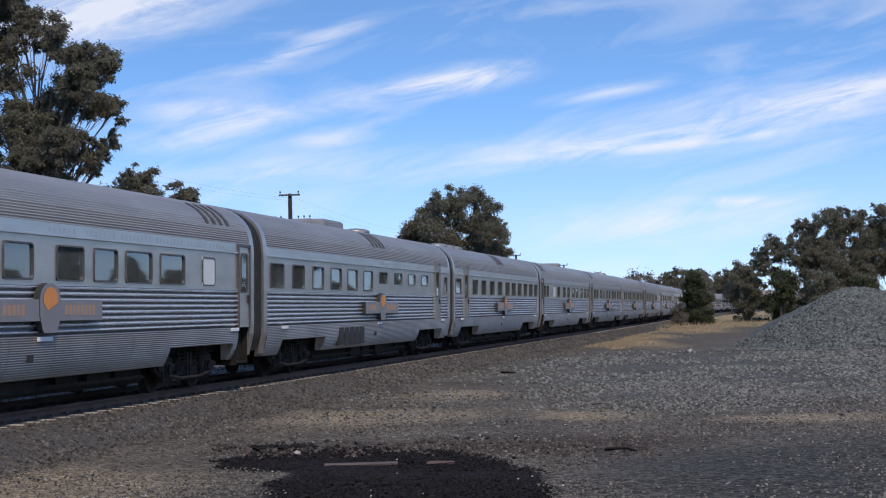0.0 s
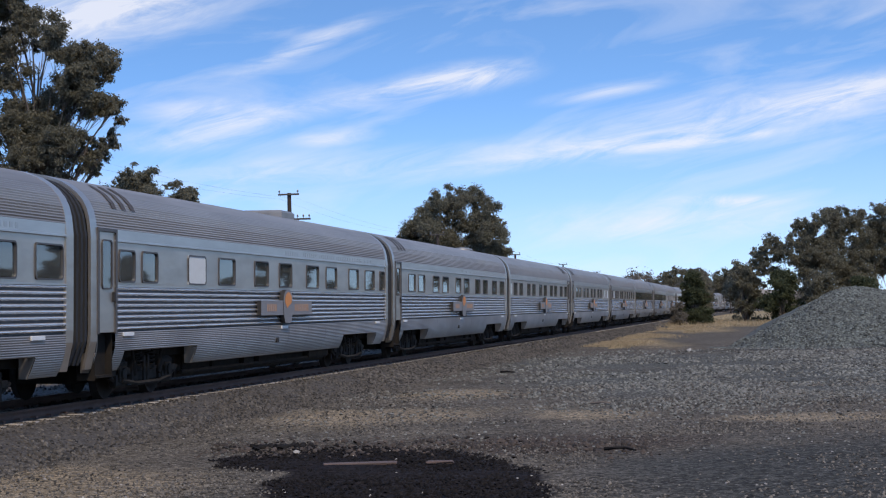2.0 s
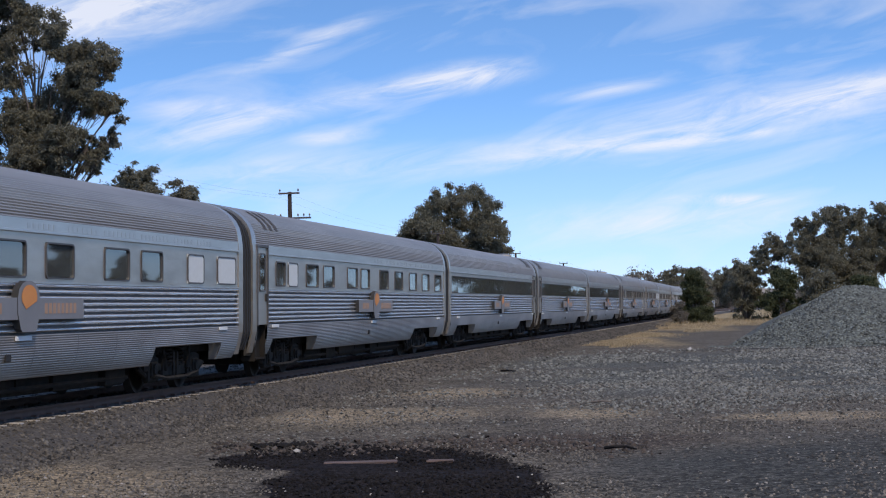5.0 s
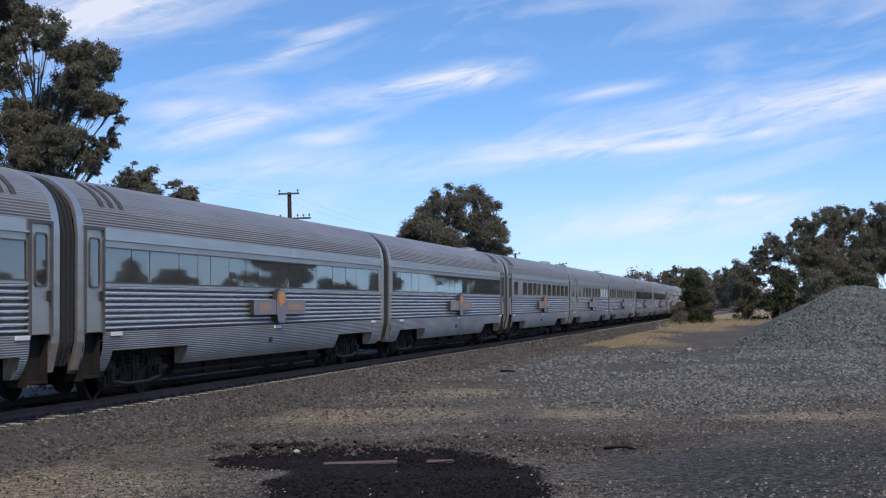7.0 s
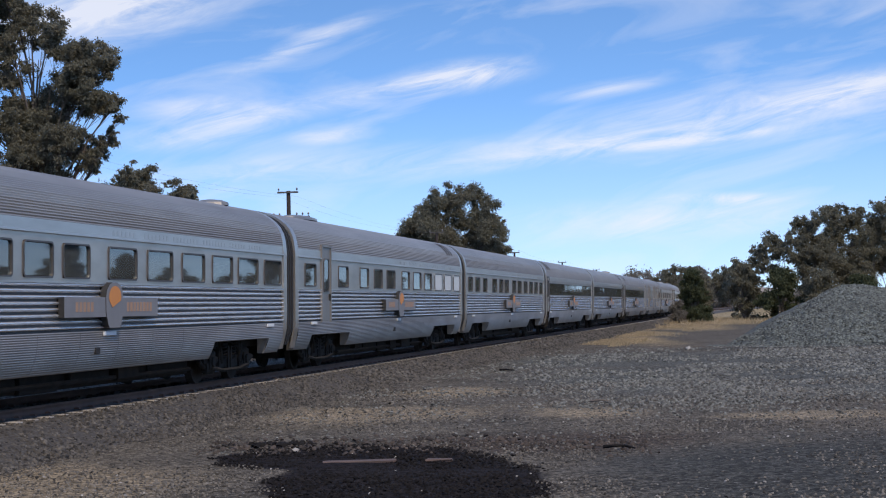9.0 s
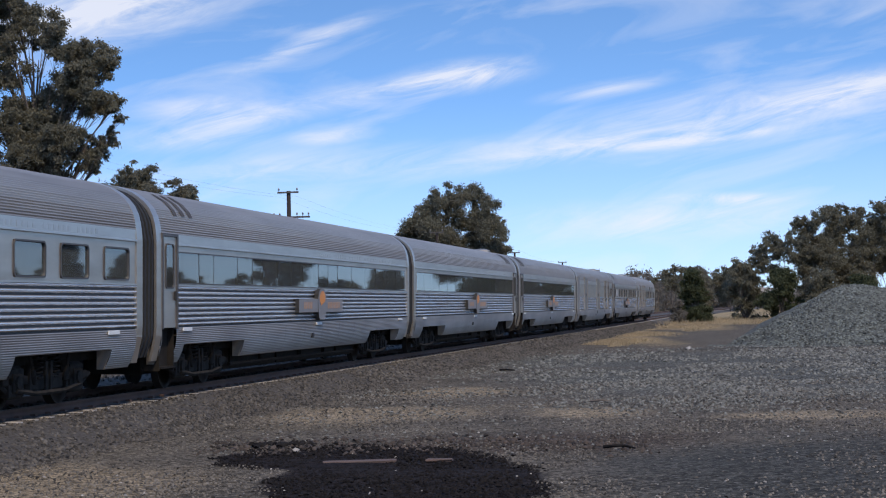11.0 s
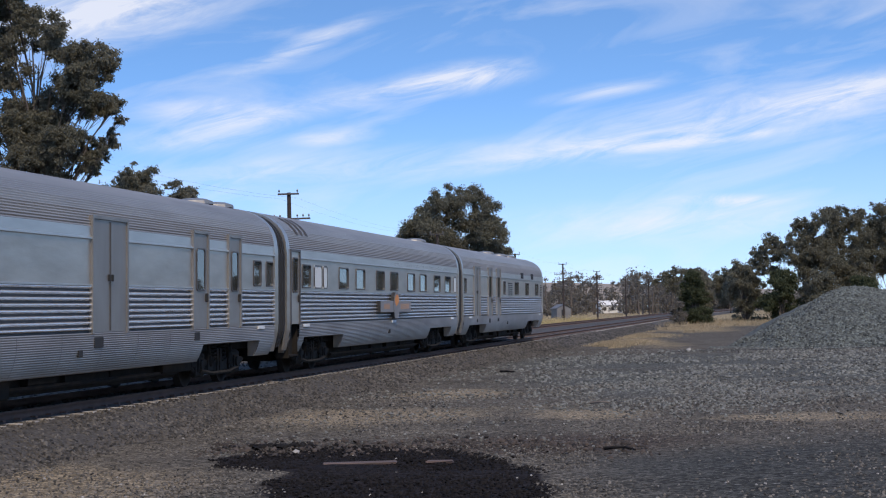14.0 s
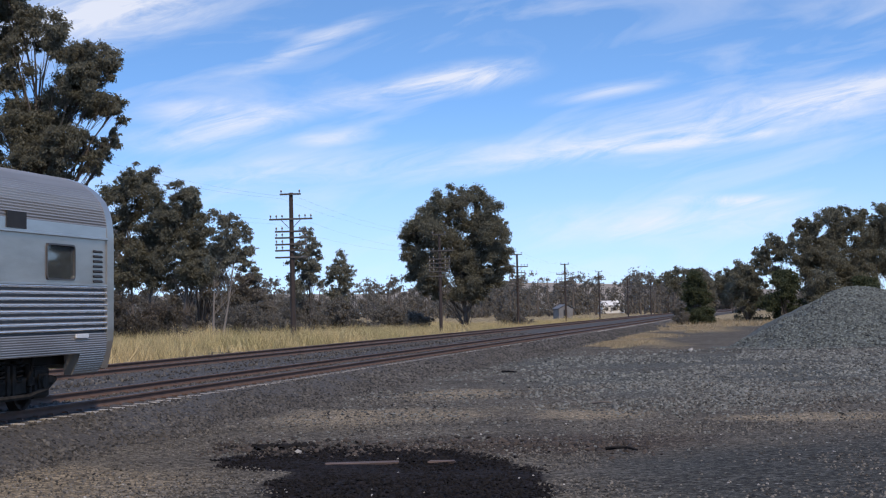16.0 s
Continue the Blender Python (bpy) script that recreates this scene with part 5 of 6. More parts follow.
_p = np.stack((-2.5 + _rs.normal(0, 0.3, 60), 26.2 + _rs.normal(0, 0.2, 60), np.full(60, 0.03)), 1)
stones("char_lumps", _p, _rs.uniform(0.02, 0.065, 60), CHAR, "charcoal lumps at the edge of the burnt patch", 52)
_n = 900
_p = np.stack((_rs.uniform(-3.6, 2.9, _n), 26.0 + _rs.normal(0, 0.75, _n), np.full(_n, 0.008)), 1)
_p[:, 1] -= 0.35 * np.clip(_p[:, 0], 0, 9)
CLOD = mat("earth_clod", (0.060, 0.046, 0.037), 0.95, 0, (0.03, 0.025, 0.022), 2, 0.7, island=0.6)
stones("soil_clods", _p, 0.012 + 0.045 * _rs.rand(_n) ** 2, CLOD, "dark brown clods and litter round the burnt patch", 55)
stones("white_stone", np.array([(-2.16, 25.1, 0.02)]), [0.06], PALE_STONE, "white stone beside the burnt patch", 53)
stones("white_stone", np.array([(10.8, 77.0, 0.03)]), [0.16], PALE_STONE, "pale stone on the yard gravel", 54)


# ---- trees ----
def leaf_cloud(rs, centres, radii, per, size, squash=0.8, droop=0.5):
    """Small hanging leaf blades scattered round the twig ends; per is one count, or one for each end."""
    c = np.repeat(np.asarray(centres), per, 0)
    r = np.repeat(np.asarray(radii), per)
    n = len(c)
    d = rs.normal(0, 1, (n, 3))
    d /= np.linalg.norm(d, axis=1)[:, None]
    rad = r * np.minimum(np.abs(rs.normal(0, 0.62, n)), rs.uniform(0.9, 1.6, n))
    p = c + d * rad[:, None] * np.array((1, 1, squash))
    ln = size * rs.uniform(0.6, 1.4, n)
    a = rs.uniform(0, 6.283, n)
    down = np.stack((np.cos(a) * (1 - droop), np.sin(a) * (1 - droop), -droop * rs.uniform(0.1, 1.6, n)), 1)
    down /= np.linalg.norm(down, axis=1)[:, None]
    b = rs.uniform(0, 6.283, n)
    side = np.cross(down, np.stack((np.cos(b), np.sin(b), rs.uniform(-0.6, 0.6, n)), 1))
    side /= np.linalg.norm(side, axis=1)[:, None] + 1e-6
    w = (ln * 0.27)[:, None]
    v = np.stack((p + side * w, p + down * ln[:, None], p - side * w), 1)
    return v.reshape(-1, 3), np.arange(n * 3).reshape(-1, 3)


def gum(x, y, seed, label, lobes, size, leaf=LEAF, bark=BARK, stems=1, depth=0.7, thick=60, group="", lean=0.0):
    """A eucalyptus whose limbs carry the given foliage masses: (across, up, radius) of each, spread in depth."""
    rs = np.random.RandomState(seed)
    t = thing("gum_tree", label, "tree", pose(x, y, -0.05), group)
    g = Geo()
    top = max(z for _, z, _ in lobes)
    wide = max(abs(a) for a, _, _ in lobes)
    ends, rad, per = [], [], []
    trunks = []
    for st in range(stems):
        ox = (st - (stems - 1) / 2) * top * 0.05
        pts = [Vector((ox * (1 + 3 * k) + lean * k * k + 0.012 * top * math.sin(k * 5 + seed + st), 0.012 * top * math.cos(k * 4 + seed), top * 0.8 * k)) for k in np.linspace(0, 1, 8)]
        r0 = top * 0.020 / stems ** 0.8
        g.tube(pts, [r0 * (1.35 if i == 0 else 1) * (1 - 0.96 * i / 7) for i in range(8)], 9)
        trunks.append((pts, r0))
    # lesser masses fill the crown between neighbouring ones
    masses = list(lobes)
    for a, z, r in lobes * 2:
        near = sorted(lobes, key=lambda m: (m[0] - a) ** 2 + (m[1] - z) ** 2)[1:5]
        b = near[int(rs.randint(len(near)))]
        k = rs.uniform(0.35, 0.65)
        masses.append((a + (b[0] - a) * k, z + (b[1] - z) * k, 0.75 * (r + b[2]) / 2))
    for i, (a, z, r) in enumerate(masses):
        c = Vector((a, rs.uniform(-1, 1) * wide * depth * math.sqrt(max(0.05, 1 - (a / (wide + 0.3)) ** 2)), z))
        pts, r0 = trunks[i % stems]
        j = max(0, min(6, int((z - 0.28 * top) / (0.8 * top) * 7)))
        mid = pts[j].lerp(c, 0.5) + Vector((rs.uniform(-0.1, 0.1) * wide, 0, 0.03 * top))
        rb = r0 * (0.36 if i < len(lobes) else 0.14) * (1 - 0.5 * z / top)
        g.tube([pts[j], mid, c], [rb, rb * 0.65, rb * 0.25], 6, False)
        for k in range(11):
            d = rs.normal(0, 1, 3)
            d = d / np.linalg.norm(d) * r * rs.uniform(0.3, 1.2)
            e = c + Vector((d[0], d[1], d[2] * 0.85))
            q = r * rs.uniform(0.25, 0.6)
            ends.append(tuple(e))
            rad.append(q)
            per.append(max(6, int(thick * (q / size) ** 2 * 0.6)))
            if k % 3 == 0:
                g.tube([mid.lerp(c, 0.6), e], [rb * 0.3, rb * 0.1], 4, False)
    part("trunk", g, bark, t, smooth=True)
    v, q = leaf_cloud(rs, ends, rad, per, size)
    part("crown", array_mesh("crown", v, q, leaf), None, t)
    return t


def shrub(name, x, y, h, w, seed, label, leaf, category, clumps=40, per=110, size=0.3, base=0.03, clump=0.16, group=""):
    """A bush or small tree: several stems from the base, each ending in leafy clumps."""
    rs = np.random.RandomState(seed)
    t = thing(name, label, category, pose(x, y, paddock_rise(x, y) - 0.05), group)
    g = Geo()
    ends, rad = [], []
    for k in range(clumps):
        zt = base + (1 - base) * rs.rand() ** 0.8
        shape = math.sin(math.pi * min(1.0, (0.2 + 0.76 * (zt - base) / (1 - base))) ** 0.8) ** 0.7
        a, rr = rs.uniform(0, 6.283), w / 2 * shape * math.sqrt(rs.uniform(0.08, 1.0)) * rs.uniform(0.75, 1.08)
        tip = Vector((rr * math.cos(a), rr * math.sin(a), h * max(0.04, zt)))
        if k % 3 == 0:
            r0 = 0.012 * h
            g.tube([(tip.x * 0.1, tip.y * 0.1, 0), tip * 0.55 + Vector((0, 0, 0.1 * h)), tip], [r0, r0 * 0.6, r0 * 0.2], 5, False)
        ends.append(tuple(tip))
        rad.append(w * clump * rs.uniform(0.55, 1.25))
        for _ in range(2):
            o = np.clip(rs.normal(0, 1, 3), -1.1, 1.1) * w * clump * 0.8
            ends.append((tip.x + o[0], tip.y + o[1], max(0.1, tip.z + o[2] * 0.6)))
            rad.append(w * clump * rs.uniform(0.3, 0.75))
    part("stem", g, BARK, t, smooth=True)
    v, q = leaf_cloud(rs, ends, rad, per, size)
    part("crown", array_mesh("crown", v, q, leaf), None, t)
    return t


gum(-17.23, 74.0, 2, "tall spreading eucalyptus with dark hanging foliage beside the railway", (
    (-1.2, 15.4, 0.8), (-0.1, 14.6, 0.75), (1.0, 14.2, 0.65), (1.8, 13.5, 0.7), (2.9, 13.5, 0.6), (3.1, 12.7, 0.45), (2.4, 12.7, 0.6), (1.6, 12.5, 0.75),
    (-0.9, 13.7, 0.6), (-1.2, 12.5, 0.87), (1.7, 11.4, 0.87), (2.6, 11.3, 0.58), (3.4, 11.2, 0.45), (3.5, 10.6, 0.26), (0.6, 10.9, 0.87), (-0.6, 10.9, 0.87),
    (-1.0, 10.0, 0.87), (0.3, 9.7, 0.96), (1.4, 9.7, 0.7), (2.3, 9.7, 0.34), (3.1, 9.5, 0.36), (2.6, 8.5, 0.35), (1.7, 8.8, 0.65), (0.6, 8.7, 0.65),
    (-0.5, 8.9, 0.65), (-1.5, 16.4, 0.96), (-2.8, 15.0, 1.2), (-3.0, 12.6, 1.3), (-3.1, 10.2, 1.3), (0.5, 7.6, 0.8), (-1.6, 7.8, 0.8)), 0.115, depth=0.5, thick=84)
gum(2.09, 176.0, 9, "large lone round-headed eucalyptus in the grass paddock", (
    (-1.2, 13.5, 1.35), (1.1, 13.4, 1.45), (2.8, 11.7, 1.43), (-2.9, 12.6, 1.35), (-4.4, 11.2, 1.35), (-5.5, 10.1, 1.0), (-5.7, 8.1, 1.1), (-4.7, 6.7, 1.3),
    (-5.1, 5.5, 0.9), (-2.4, 10.1, 2.2), (0.5, 10.0, 2.3), (2.8, 9.4, 1.7), (3.8, 10.2, 0.8), (3.8, 7.6, 1.0), (3.3, 5.9, 1.2), (2.1, 4.8, 1.35),
    (-0.2, 6.6, 2.1), (-2.5, 6.6, 1.9), (-3.6, 4.9, 1.2), (-1.4, 3.7, 1.15), (0.9, 3.6, 1.1), (-3.1, 3.8, 0.7), (-4.0, 8.7, 1.5), (1.8, 7.6, 1.6), (-1.0, 8.4, 1.9)), 0.2, depth=0.6, thick=72, lean=-0.6)
ROADSIDE = "dense grey-green eucalyptus in a roadside clump"
gum(-26.26, 150.0, 23, ROADSIDE, ((-0.3, 14.4, 0.98), (0.9, 14.6, 0.88), (-1.0, 13.4, 1.2), (0.2, 12.4, 1.4), (1.9, 11.9, 1.3), (-1.1, 10.9, 1.4), (0.6, 9.9, 1.4),
    (2.6, 9.9, 1.2), (-0.4, 8.0, 1.4), (1.6, 7.5, 1.6), (-0.9, 5.6, 1.4), (2.0, 5.5, 1.3), (-2.6, 12.0, 1.3), (-3.0, 9.0, 1.4), (-2.8, 6.0, 1.4)), 0.2, stems=2)
gum(-22.16, 148.0, 24, ROADSIDE, ((-0.6, 13.2, 0.67), (0.5, 12.9, 0.82), (1.0, 11.7, 0.77), (-0.2, 11.2, 1.15), (0.5, 9.7, 1.2), (-0.5, 8.3, 1.35), (0.7, 7.3, 1.2), (0.2, 5.4, 1.1), (1.4, 5.6, 0.8), (1.7, 9.4, 1.0), (2.0, 7.7, 1.1), (1.8, 5.8, 1.1), (-1.4, 10.3, 1.1), (-1.6, 7.0, 1.2)), 0.2)
gum(-16.48, 126.0, 5, "leaning eucalyptus with pale forked stems and thin foliage", ((0.1, 9.2, 0.55), (1.2, 8.8, 0.62), (2.0, 8.2, 0.55), (2.5, 6.8, 0.5), (0.8, 7.7, 0.74), (-0.1, 7.3, 0.74),
    (1.7, 6.5, 0.6), (0.6, 5.9, 0.62), (2.2, 5.8, 0.42), (-0.5, 5.7, 0.7), (2.9, 5.1, 0.35), (1.2, 6.9, 0.5)), 0.16, LEAF_LIGHT, PALE_BARK, 2, thick=44, lean=0.8)
gum(-11.73, 150.0, 6, "thin-crowned eucalyptus in dry grass", ((0.0, 9.0, 0.6), (0.7, 8.0, 0.6), (-0.8, 7.8, 0.6), (0.0, 6.8, 0.75), (-1.3, 6.3, 0.55), (0.9, 6.9, 0.4), (-0.3, 5.5, 0.7), (-1.5, 5.2, 0.5), (-0.9, 4.2, 0.8), (0.6, 5.0, 0.7)), 0.18, LEAF_LIGHT, thick=52)
gum(-9.52, 158.0, 7, "small round-headed eucalyptus in dry grass", ((0.0, 7.0, 0.72), (0.7, 5.9, 0.62), (-0.6, 6.0, 0.62), (0.2, 5.0, 0.67), (-1.0, 4.9, 0.46), (0.9, 4.8, 0.41), (0.0, 3.6, 0.8), (-0.6, 2.6, 0.8)), 0.18, LEAF_LIGHT, thick=52)
YARD_CLUMP, BEHIND = "broad dark eucalyptus in a clump beyond the yard", "trees behind the heap"
gum(38.71, 200.0, 31, YARD_CLUMP, ((-2.3, 8.2, 0.72), (-0.7, 9.6, 1.0), (1.2, 9.6, 0.9), (-2.9, 6.9, 0.59), (-1.3, 7.4, 0.95), (0.8, 7.3, 1.3), (-2.1, 5.8, 0.75), (1.3, 4.6, 1.2), (-0.4, 5.4, 1.0)), 0.23, stems=2, thick=46, group=BEHIND)
gum(42.92, 203.0, 32, YARD_CLUMP, ((-1.0, 11.1, 1.0), (0.0, 9.3, 1.6), (1.1, 11.9, 0.95), (-0.6, 6.3, 1.65), (2.1, 6.2, 1.65), (1.6, 8.3, 1.65), (0.2, 4.1, 1.4), (-1.4, 7.7, 1.1), (0.5, 2.4, 1.5)), 0.23, stems=2, group=BEHIND)
gum(47.56, 206.0, 33, YARD_CLUMP, ((-1.9, 12.4, 1.1), (-0.4, 12.7, 1.1), (1.9, 12.7, 1.1), (-1.2, 10.0, 1.7), (1.5, 10.0, 1.7), (0.9, 6.8, 1.7), (-0.5, 5.0, 1.7), (2.5, 4.9, 1.7), (-1.8, 7.4, 1.6), (0.5, 2.6, 1.7)), 0.23, stems=2, group=BEHIND)
gum(53.01, 209.0, 34, YARD_CLUMP, ((-0.6, 13.0, 1.2), (1.8, 13.2, 1.4), (3.9, 12.3, 1.7), (-0.7, 10.4, 1.7), (2.1, 10.0, 2.0), (-1.1, 6.8, 1.8), (1.6, 6.2, 2.0), (4.4, 8.2, 2.0), (5.0, 5.5, 2.0), (-2.0, 8.8, 1.6)), 0.25, stems=2, group=BEHIND)
gum(52.1, 385.0, 42, "thin-topped eucalyptus beyond the end of the yard", ((-2.9, 9.0, 1.1), (-0.3, 9.7, 1.1), (2.2, 9.3, 1.1), (4.4, 9.5, 0.9), (-4.8, 7.6, 0.9), (-1.7, 6.8, 1.7), (2.7, 6.7, 1.7), (5.6, 7.5, 1.2), (0.8, 4.6, 1.5)), 0.36, thick=64, stems=2, group=BEHIND)
gum(65.64, 395.0, 43, "dark eucalyptus beyond the end of the yard", ((0.3, 9.8, 1.0), (-1.6, 8.6, 1.5), (2.2, 8.8, 1.5), (-3.6, 7.1, 1.5), (-0.4, 6.4, 2.0), (3.4, 6.3, 1.8), (4.8, 8.2, 1.0), (0.8, 8.0, 1.4), (-2.0, 4.2, 1.8), (2.2, 4.0, 1.8)), 0.36, thick=72, stems=2, group=BEHIND)
for _x, _y, _h, _w, _sd in ((67.0, 455, 11.0, 9.0, 44), (80.0, 545, 11.5, 11.0, 35), (92.0, 565, 10.0, 12.0, 45)):
    shrub("gum_tree", _x, _y, _h, _w, _sd, "far dark eucalyptus beyond the end of the yard", LEAF_FAR, "tree", 60, 70, 0.55, 0.1, 0.15, BEHIND)
for _x, _y, _h, _w, _sd in ((-18.8, 165, 5.6, 5.5, 81), (-23.0, 163, 9.0, 7.0, 82), (-30.5, 160, 10.0, 7.0, 84)):
    shrub("gum_tree", _x, _y, _h, _w, _sd, "young bushy eucalyptus at the back of a roadside clump", LEAF_FAR, "tree", 50, 110, 0.28, 0.06, 0.14)
shrub("green_bush", 26.6, 184.0, 5.4, 3.2, 10, "dense dark green rounded bush beside the track", LEAF_GREEN, "bush", 80, 230, 0.2, -0.12, 0.16)
shrub("green_bush", 24.6, 182.0, 2.2, 2.0, 18, "low grey-green bush beside the track", LEAF_FAR, "bush", 24, 150, 0.15, 0.02, 0.17)
for _x, _y, _h, _w, _sd in ((34.8, 200, 6.8, 4.6, 36), (38.2, 196, 5.4, 5.0, 37), (42.5, 194, 5.0, 5.4, 38), (46.5, 192, 4.4, 5.0, 39), (31.6, 215, 5.6, 4.0, 40)):
    shrub("green_bush", _x, _y, _h, _w, _sd, "dark green understorey bush", LEAF_GREEN if _sd % 2 else LEAF, "bush", 44, 150, 0.27, 0.03, 0.17)
for _x, _y, _h, _w, _sd in ((-28.0, 122, 3.6, 6, 61), (-23.5, 121, 3.2, 6.5, 62), (-20.2, 122, 2.5, 5.0, 63), (-12.6, 150, 3.2, 6.0, 64), (-9.2, 152, 2.8, 5, 65), (-16.0, 140, 2.4, 5, 66), (-5.5, 170, 2.2, 5, 67), (-3.4, 178, 1.8, 4, 68), (7.5, 190, 1.8, 4, 69)):
    shrub("scrub", _x, _y, _h, _w, _sd, "low dry grey-brown scrub in long grass", SCRUB if _sd < 64 else LEAF_FAR, "shrub", 36, 150, 0.17, 0.02, 0.15)


def far_woods():
    """The belts of trees that close the view, far off."""
    rs = np.random.RandomState(90)
    cen, rad, trunk = [], [], Geo()

    def one(x, y, h, w):
        k = int(rs.randint(9, 15))
        trunk.tube([(x, y, 0), (x + rs.uniform(-0.4, 0.4), y, h * 0.7)], [h * 0.022, h * 0.01], 5, False)
        for _ in range(k):
            zt = rs.uniform(0.05, 0.95)
            rr = w / 2 * math.sin(math.pi * (0.1 + 0.85 * zt)) ** 0.6 * math.sqrt(rs.rand())
            a = rs.uniform(0, 6.283)
            cen.append((x + rr * math.cos(a), y + rr * math.sin(a), h * zt))
            rad.append(w * rs.uniform(0.10, 0.22))
    for i in range(300):
        y = rs.uniform(430, 560)
        x = rs.uniform(-0.29, 0.145) * y
        if abs(x / y - 0.0955) > 0.007:      # a gap before the farmhouse
            one(x, y, rs.uniform(7.5, 12.5), rs.uniform(6, 10))
    for i in range(170):
        y = rs.uniform(600, 720)
        x = rs.uniform(-0.29, 0.145) * y
        one(x, y, rs.uniform(6.0, 10.0), rs.uniform(7, 11))
    for i in range(26):
        y = rs.uniform(590, 660)
        x = rs.uniform(0.135, 0.17) * y
        one(x, y, rs.uniform(10, 14), rs.uniform(8, 12))
    for i in range(60):
        y = rs.uniform(360, 480)
        x = rs.uniform(0.19, 0.32) * y
        one(x, y, rs.uniform(3.5, 5.5), rs.uniform(6, 10))
    for i in range(120):
        a, d = rs.uniform(0.35, 5.9), rs.uniform(260, 480)
        one(d * math.sin(a), d * math.cos(a), rs.uniform(4, 6), rs.uniform(6, 10))
    v, q = leaf_cloud(rs, cen, rad, 42, 0.62)
    w = thing("far_woods", "belt of grey-green gum trees along the far paddocks", "woods", kind="stuff")
    tagged(part("crowns", array_mesh("crowns", v, q, LEAF_FAR), None, w), kind="stuff")
    tagged(part("trunks", trunk, BARK, w), kind="stuff")


far_woods()
# trees along the yard's right edge, which the carriage windows mirror
for _sd, (_x, _y, _h, _w) in enumerate((
        (54.2, 112.1, 4.2, 5), (54.7, 120.3, 7.0, 3.6), (54.4, 129.8, 5.4, 3.6), (54.7, 138.3, 4.6, 4), (63.6, 175.2, 13, 8.5), (61.6, 161.1, 4.2, 4), (60.2, 182.7, 4.0, 5), (57.4, 190.8, 5.4, 5)), 71):
    shrub("gum_tree", _x, _y, _h, _w, _sd, "eucalyptus at the yard's edge, mirrored in carriage windows", LEAF, "tree", 36, 110, 0.5, 0.25, 0.13, "mirrored trees")


# ---- grass ----
def grass(name, pts, heights, width, material, label):
    """Bent blades, three corners each, in one mesh."""
    rs = np.random.RandomState(len(pts))
    p, h = np.asarray(pts), np.asarray(heights)
    n = len(p)
    a = rs.uniform(0, 6.283, n)
    dx, dy = np.cos(a) * width, np.sin(a) * width
    lean = rs.normal(0, 0.45, (n, 2)) * h[:, None]
    v = np.stack((p + np.stack((dx, dy, 0 * dx), 1), p - np.stack((dx, dy, 0 * dx), 1), p + np.stack((lean[:, 0], lean[:, 1], h), 1)), 1)
    ob = new(name, array_mesh(name, v.reshape(-1, 3), np.arange(n * 3).reshape(-1, 3), material))
    return tagged(ob, label, "grass", kind="stuff")


def paddock_grass():
    rs = np.random.RandomState(15)
    pts, hs = [], []
    for _ in range(280000):
        s = rs.uniform(0, 1) ** 1.5 * 200 - 8
        lat = -7.4 - 55 * rs.rand() ** 1.8
        d = noise.noise(Vector((s * 0.12, lat * 0.12, 5)))
        if rs.rand() > 0.75 + d:
            continue
        x, y, p = line_at(s)
        gx, gy = x + lat * math.cos(p), y - lat * math.sin(p)
        pts.append((gx, gy, paddock_rise(gx, gy) - 0.02))
        hs.append(rs.uniform(0.2, 0.75) * (0.55 + 1.3 * max(0.0, d + 0.35)) * min(1.0, 0.35 + (-7.4 - lat) * 0.5))
    grass("paddock_grass", pts, hs, 0.013, GRASS, "long dry yellow grass in the paddock beyond the tracks")
    pts, hs = [], []
    for _ in range(30000):
        s = rs.uniform(45, 160)
        lat = np.interp(s, [45, 75, 140], [4.6, 4.6, 6.0]) + rs.normal(0, 1.1) * np.interp(s, [45, 150], [0.5, 1.8])
        if lat < 3.2 or noise.noise(Vector((s * 0.1, lat * 0.3, 9))) < -0.1:
            continue
        x, y, p = line_at(s)
        pts.append((x + lat * math.cos(p), y - lat * math.sin(p), -0.02))
        hs.append(rs.uniform(0.04, 0.15))
    for _ in range(9000):
        y = rs.uniform(150, 215)
        x = rs.uniform(0.122, 0.20) * y
        d = noise.noise(Vector((x * 0.3, y * 0.07, 2)))
        if d + (y - 180) / 60 < rs.uniform(-0.5, 0.3):
            continue
        pts.append((x, y, -0.02))
        hs.append(rs.uniform(0.12, 0.5))
    grass("verge_grass", pts, hs, 0.022, GRASS_TAN, "short tan dry grass along the yard's edge")


paddock_grass()


# ---- telegraph line ----
def make_pole(h, arms):
    t = thing("telegraph_pole", "dark tarred timber telegraph pole with crossarms and insulators", "utility pole", group="telegraph poles")
    part("pole", Geo().tube([(0, 0, -0.1), (0, 0, h * 0.5), (0, 0, h)], [0.14, 0.125, 0.10], 10), POLE, t)
    ins = shared("insulator", lambda: Geo().tube([(0, 0, 0), (0, 0, 0.07), (0, 0, 0.07), (0, 0, 0.15), (0, 0, 0.19)], [0.014, 0.014, 0.05, 0.042, 0.02], 8).mesh("insulator", INSUL))
    for z, half, count in arms:
        a = part("crossarm", Geo().box(-half, half, -0.17, -0.09, z - 0.045, z + 0.045, 0.01), ARM, t)
        for i in range(count):
            f = -1 + 2 * i / max(1, count - 1)
            x = f * (half - 0.07)
            if abs(x) < 0.2:
                continue
            o = part("insulator", ins, None, a)
            o.location = (x, -0.13, z + 0.045)
    z, half, _ = arms[1]
    b = Geo().tube([(-half * 0.45, -0.13, z - 0.04), (-0.1, -0.13, z - 0.45)], [0.018, 0.018], 5).tube([(half * 0.45, -0.13, z - 0.04), (0.1, -0.13, z - 0.45)], [0.018, 0.018], 5)
    part("brace", b, ARM, t)
    return t


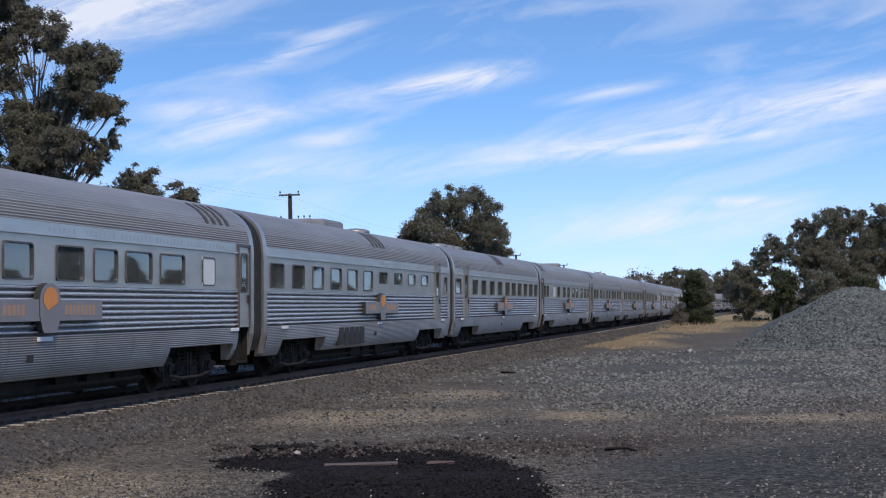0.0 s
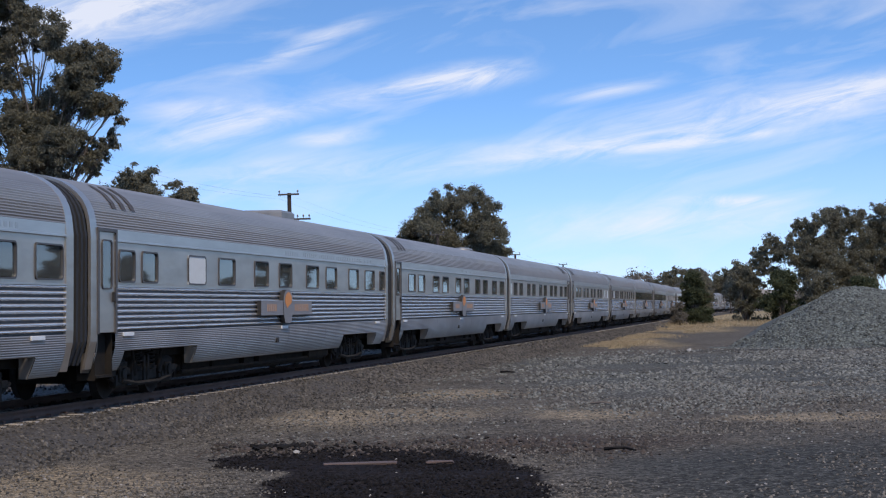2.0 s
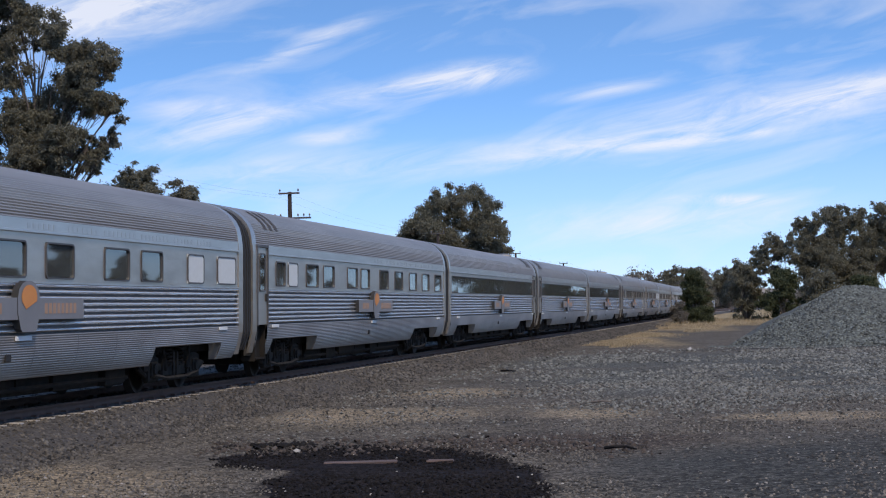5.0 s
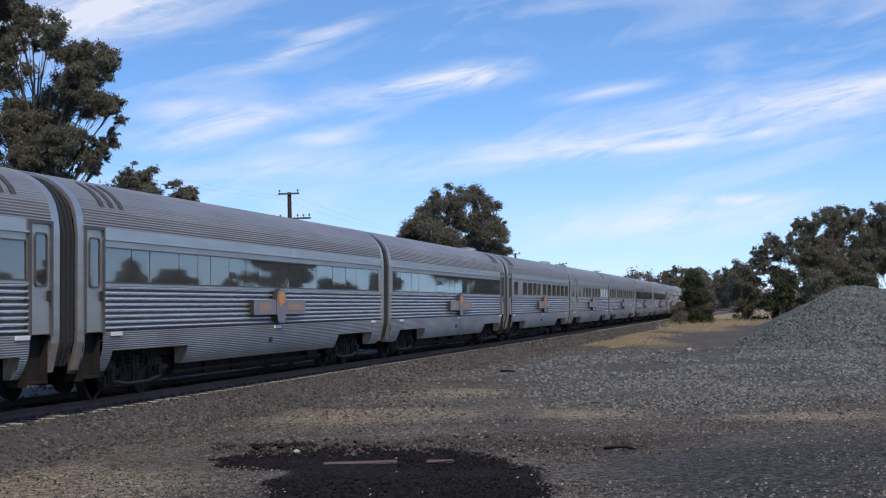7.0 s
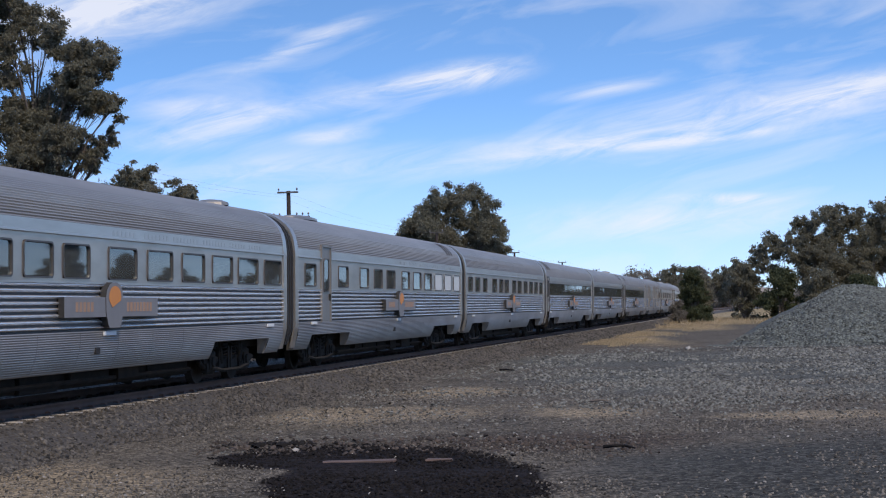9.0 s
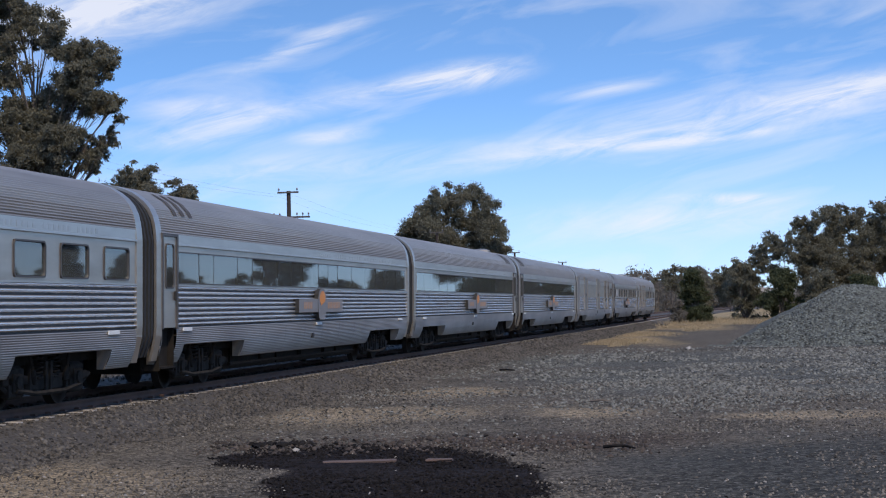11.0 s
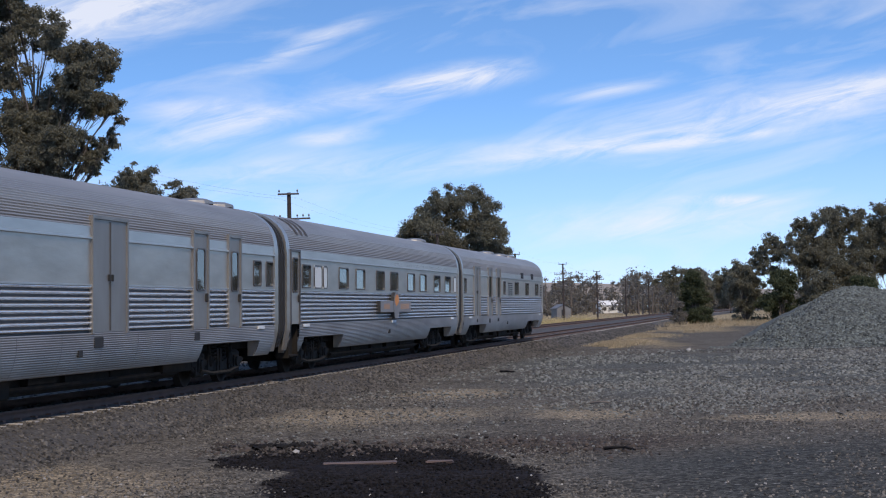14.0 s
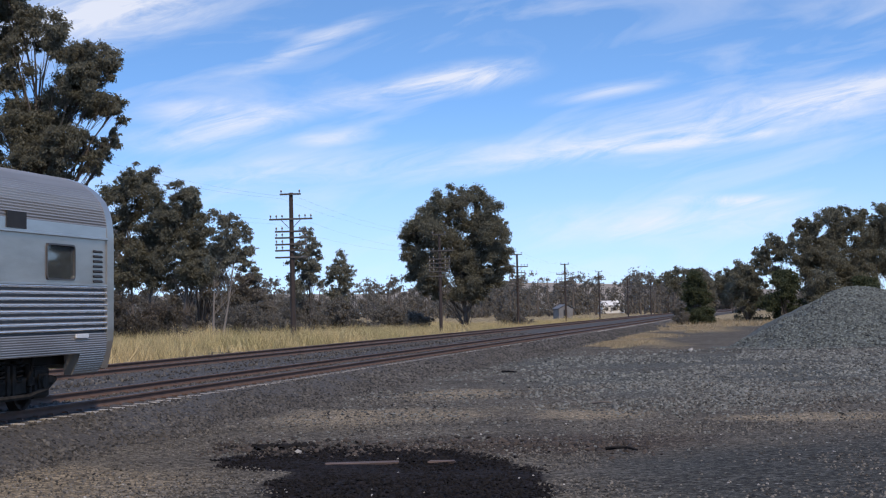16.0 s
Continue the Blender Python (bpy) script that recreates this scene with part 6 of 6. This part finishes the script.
ARMS = ((7.72, 0.55, 2), (6.45, 1.13, 8), (5.82, 0.84, 6), (5.5, 0.84, 6), (5.16, 0.84, 6), (4.85, 0.84, 6), (4.5, 0.84, 0))
POLES = ((-7.75, 88.5, 7.8), (-0.35, 134, 7.8), (7.55, 180, 7.8), (15.6, 225, 7.8), (24.6, 277, 7.8), (34.3, 326, 7.8), (45.0, 380, 7.8), (56.0, 436, 7.8))
first_pole = make_pole(7.8, ARMS)
for i, (_x, _y, _h) in enumerate(POLES):
    ob = first_pole if i == 0 else copy_thing(first_pole, pose(0, 0, 0))
    ob.matrix_basis = pose(_x, _y, paddock_rise(_x, _y) - 0.05, 0, 0, -10 if i < 6 else -12)


def make_wires():
    g = Geo()
    rows = [Vector((x, y, 0)) for x, y, _ in POLES]
    back = rows[0] - (rows[1] - rows[0])
    rows = [back] + rows
    for off, z in ((-0.48, 7.9), (0.48, 7.9), (-1.0, 6.65), (1.0, 6.65)):
        for a, b in zip(rows, rows[1:]):
            d = (b - a).normalized()
            n = Vector((d.y, -d.x, 0)) * off
            pts = [a + (b - a) * k + n + Vector((0, 0, z - 1.3 * 4 * k * (1 - k) * 0.35)) for k in np.linspace(0, 1, 8)]
            g.tube(pts, [0.0025] * 8, 3, False)
    ob = part("telegraph_wires", g, WIRE)
    return tagged(ob, "thin sagging telegraph wires between the poles", "wire", kind="stuff")


make_wires()


# ---- far buildings and hill ----
def make_shed():
    t = thing("tin_shed", "small grey corrugated-iron shed in the paddock", "shed", pose(23.0, 340.0, 0, 0, 0, 20))
    g = Geo().box(-1.5, 1.5, -1.4, 1.4, 0, 2.0)
    part("wall", g, TIN, t)
    g = Geo()
    for s in (-1, 1):
        g.face((s * 1.7, -1.55, 1.95), (s * 1.7, 1.55, 1.95), (0, 1.55, 2.75), (0, -1.55, 2.75))
        g.face((s * 1.7, -1.55, 1.89), (0, -1.55, 2.69), (0, 1.55, 2.69), (s * 1.7, 1.55, 1.89))
    g.face((-1.5, -1.4, 1.98), (1.5, -1.4, 1.98), (0, -1.4, 2.7))
    part("roof", g, TIN, t)
    part("door", Geo().box(-0.5, 0.25, -1.45, -1.40, 0, 1.7), RUBBER, t, "dark open doorway")


def make_house():
    t = thing("farmhouse", "white weatherboard farmhouse half hidden by trees", "house", pose(53.4, 560.0, 0, 0, 0, 10))
    part("wall", Geo().box(-3.6, 3.6, -3, 3, 0, 2.6), WALL_PAINT, t)
    g = Geo()
    for s in (-1, 1):
        g.face((-3.9, s * 3.3, 2.55), (3.9, s * 3.3, 2.55), (3.2, 0, 4.1), (-3.2, 0, 4.1))
    g.face((-3.9, -3.3, 2.55), (-3.2, 0, 4.1), (-3.9, 3.3, 2.55)).face((3.9, -3.3, 2.55), (3.2, 0, 4.1), (3.9, 3.3, 2.55))
    r = part("roof", g, WALL_PAINT, t)
    part("chimney", Geo().box(1.2, 1.9, -0.35, 0.35, 3.4, 5.0), WALL_PAINT, r)
    for x in (-2.2, 0.4, 2.4):
        part("window", Geo().box(x - 0.45, x + 0.45, -3.05, -3.0, 0.9, 2.0), RUBBER, t)


make_shed()
make_house()


def make_hill():
    g = Geo()
    n, m = 60, 8
    for j in range(m + 1):
        for i in range(n + 1):
            x = -1900 + 3800 * i / n
            y = 2300 + 220 * j
            k = j / m
            h = 13 + 34 * math.exp(-((x - 180) / 420) ** 2) + 22 * math.exp(-((x + 480) / 330) ** 2) + 9 * noise.noise(Vector((x * 0.004, y * 0.004, 0)))
            g.v.append((x, y, max(-3, h * math.sin(math.pi * min(1, k * 0.9 + 0.02)))))
    for j in range(m):
        for i in range(n):
            a = j * (n + 1) + i
            g.f.append((a, a + 1, a + n + 2, a + n + 1))
    ob = part("hill_backdrop", g, HILL, smooth=True)
    tagged(ob, "low dry tan hills on the horizon", "hill", kind="structure")


make_hill()


# ---- what moves ----
SLIP = ((0.0, 0.0), (0.5, 0.55), (1.0, 0.0), (1.5, 0.95), (2.0, -0.1), (2.5, 0.9), (3.0, 0.4), (3.5, 0.9), (4.0, -0.1), (4.5, 0.35), (6.0, 0.35), (6.5, 0.8),
        (7.0, 0.47), (7.5, 0.72), (8.0, 0.3), (8.5, 0.55), (9.0, 0.07), (9.5, 0.3), (11.0, 0.4), (11.5, 0.98), (12.0, -0.2), (12.5, 0.62), (13.0, 0.3), (13.5, 0.64),
        (14.0, 0.43), (14.5, 0.66), (15.0, 0.07), (15.5, 0.37), (16.0, 0.0))     # the train's uneven gait, in metres


def motions():
    """The train runs along the line; every car keeps its place in it."""
    times = [i * 0.5 for i in range(33)]
    for k, car in enumerate(TRAIN, 1):
        rows = []
        for t in times:
            tail = TAIL0 - SPEED * t + float(np.interp(t, [a for a, _ in SLIP], [b for _, b in SLIP]))
            rows.append((t, car_pose(tail - (k - 0.5) * PITCH)))
        walk(car, rows)


motions()
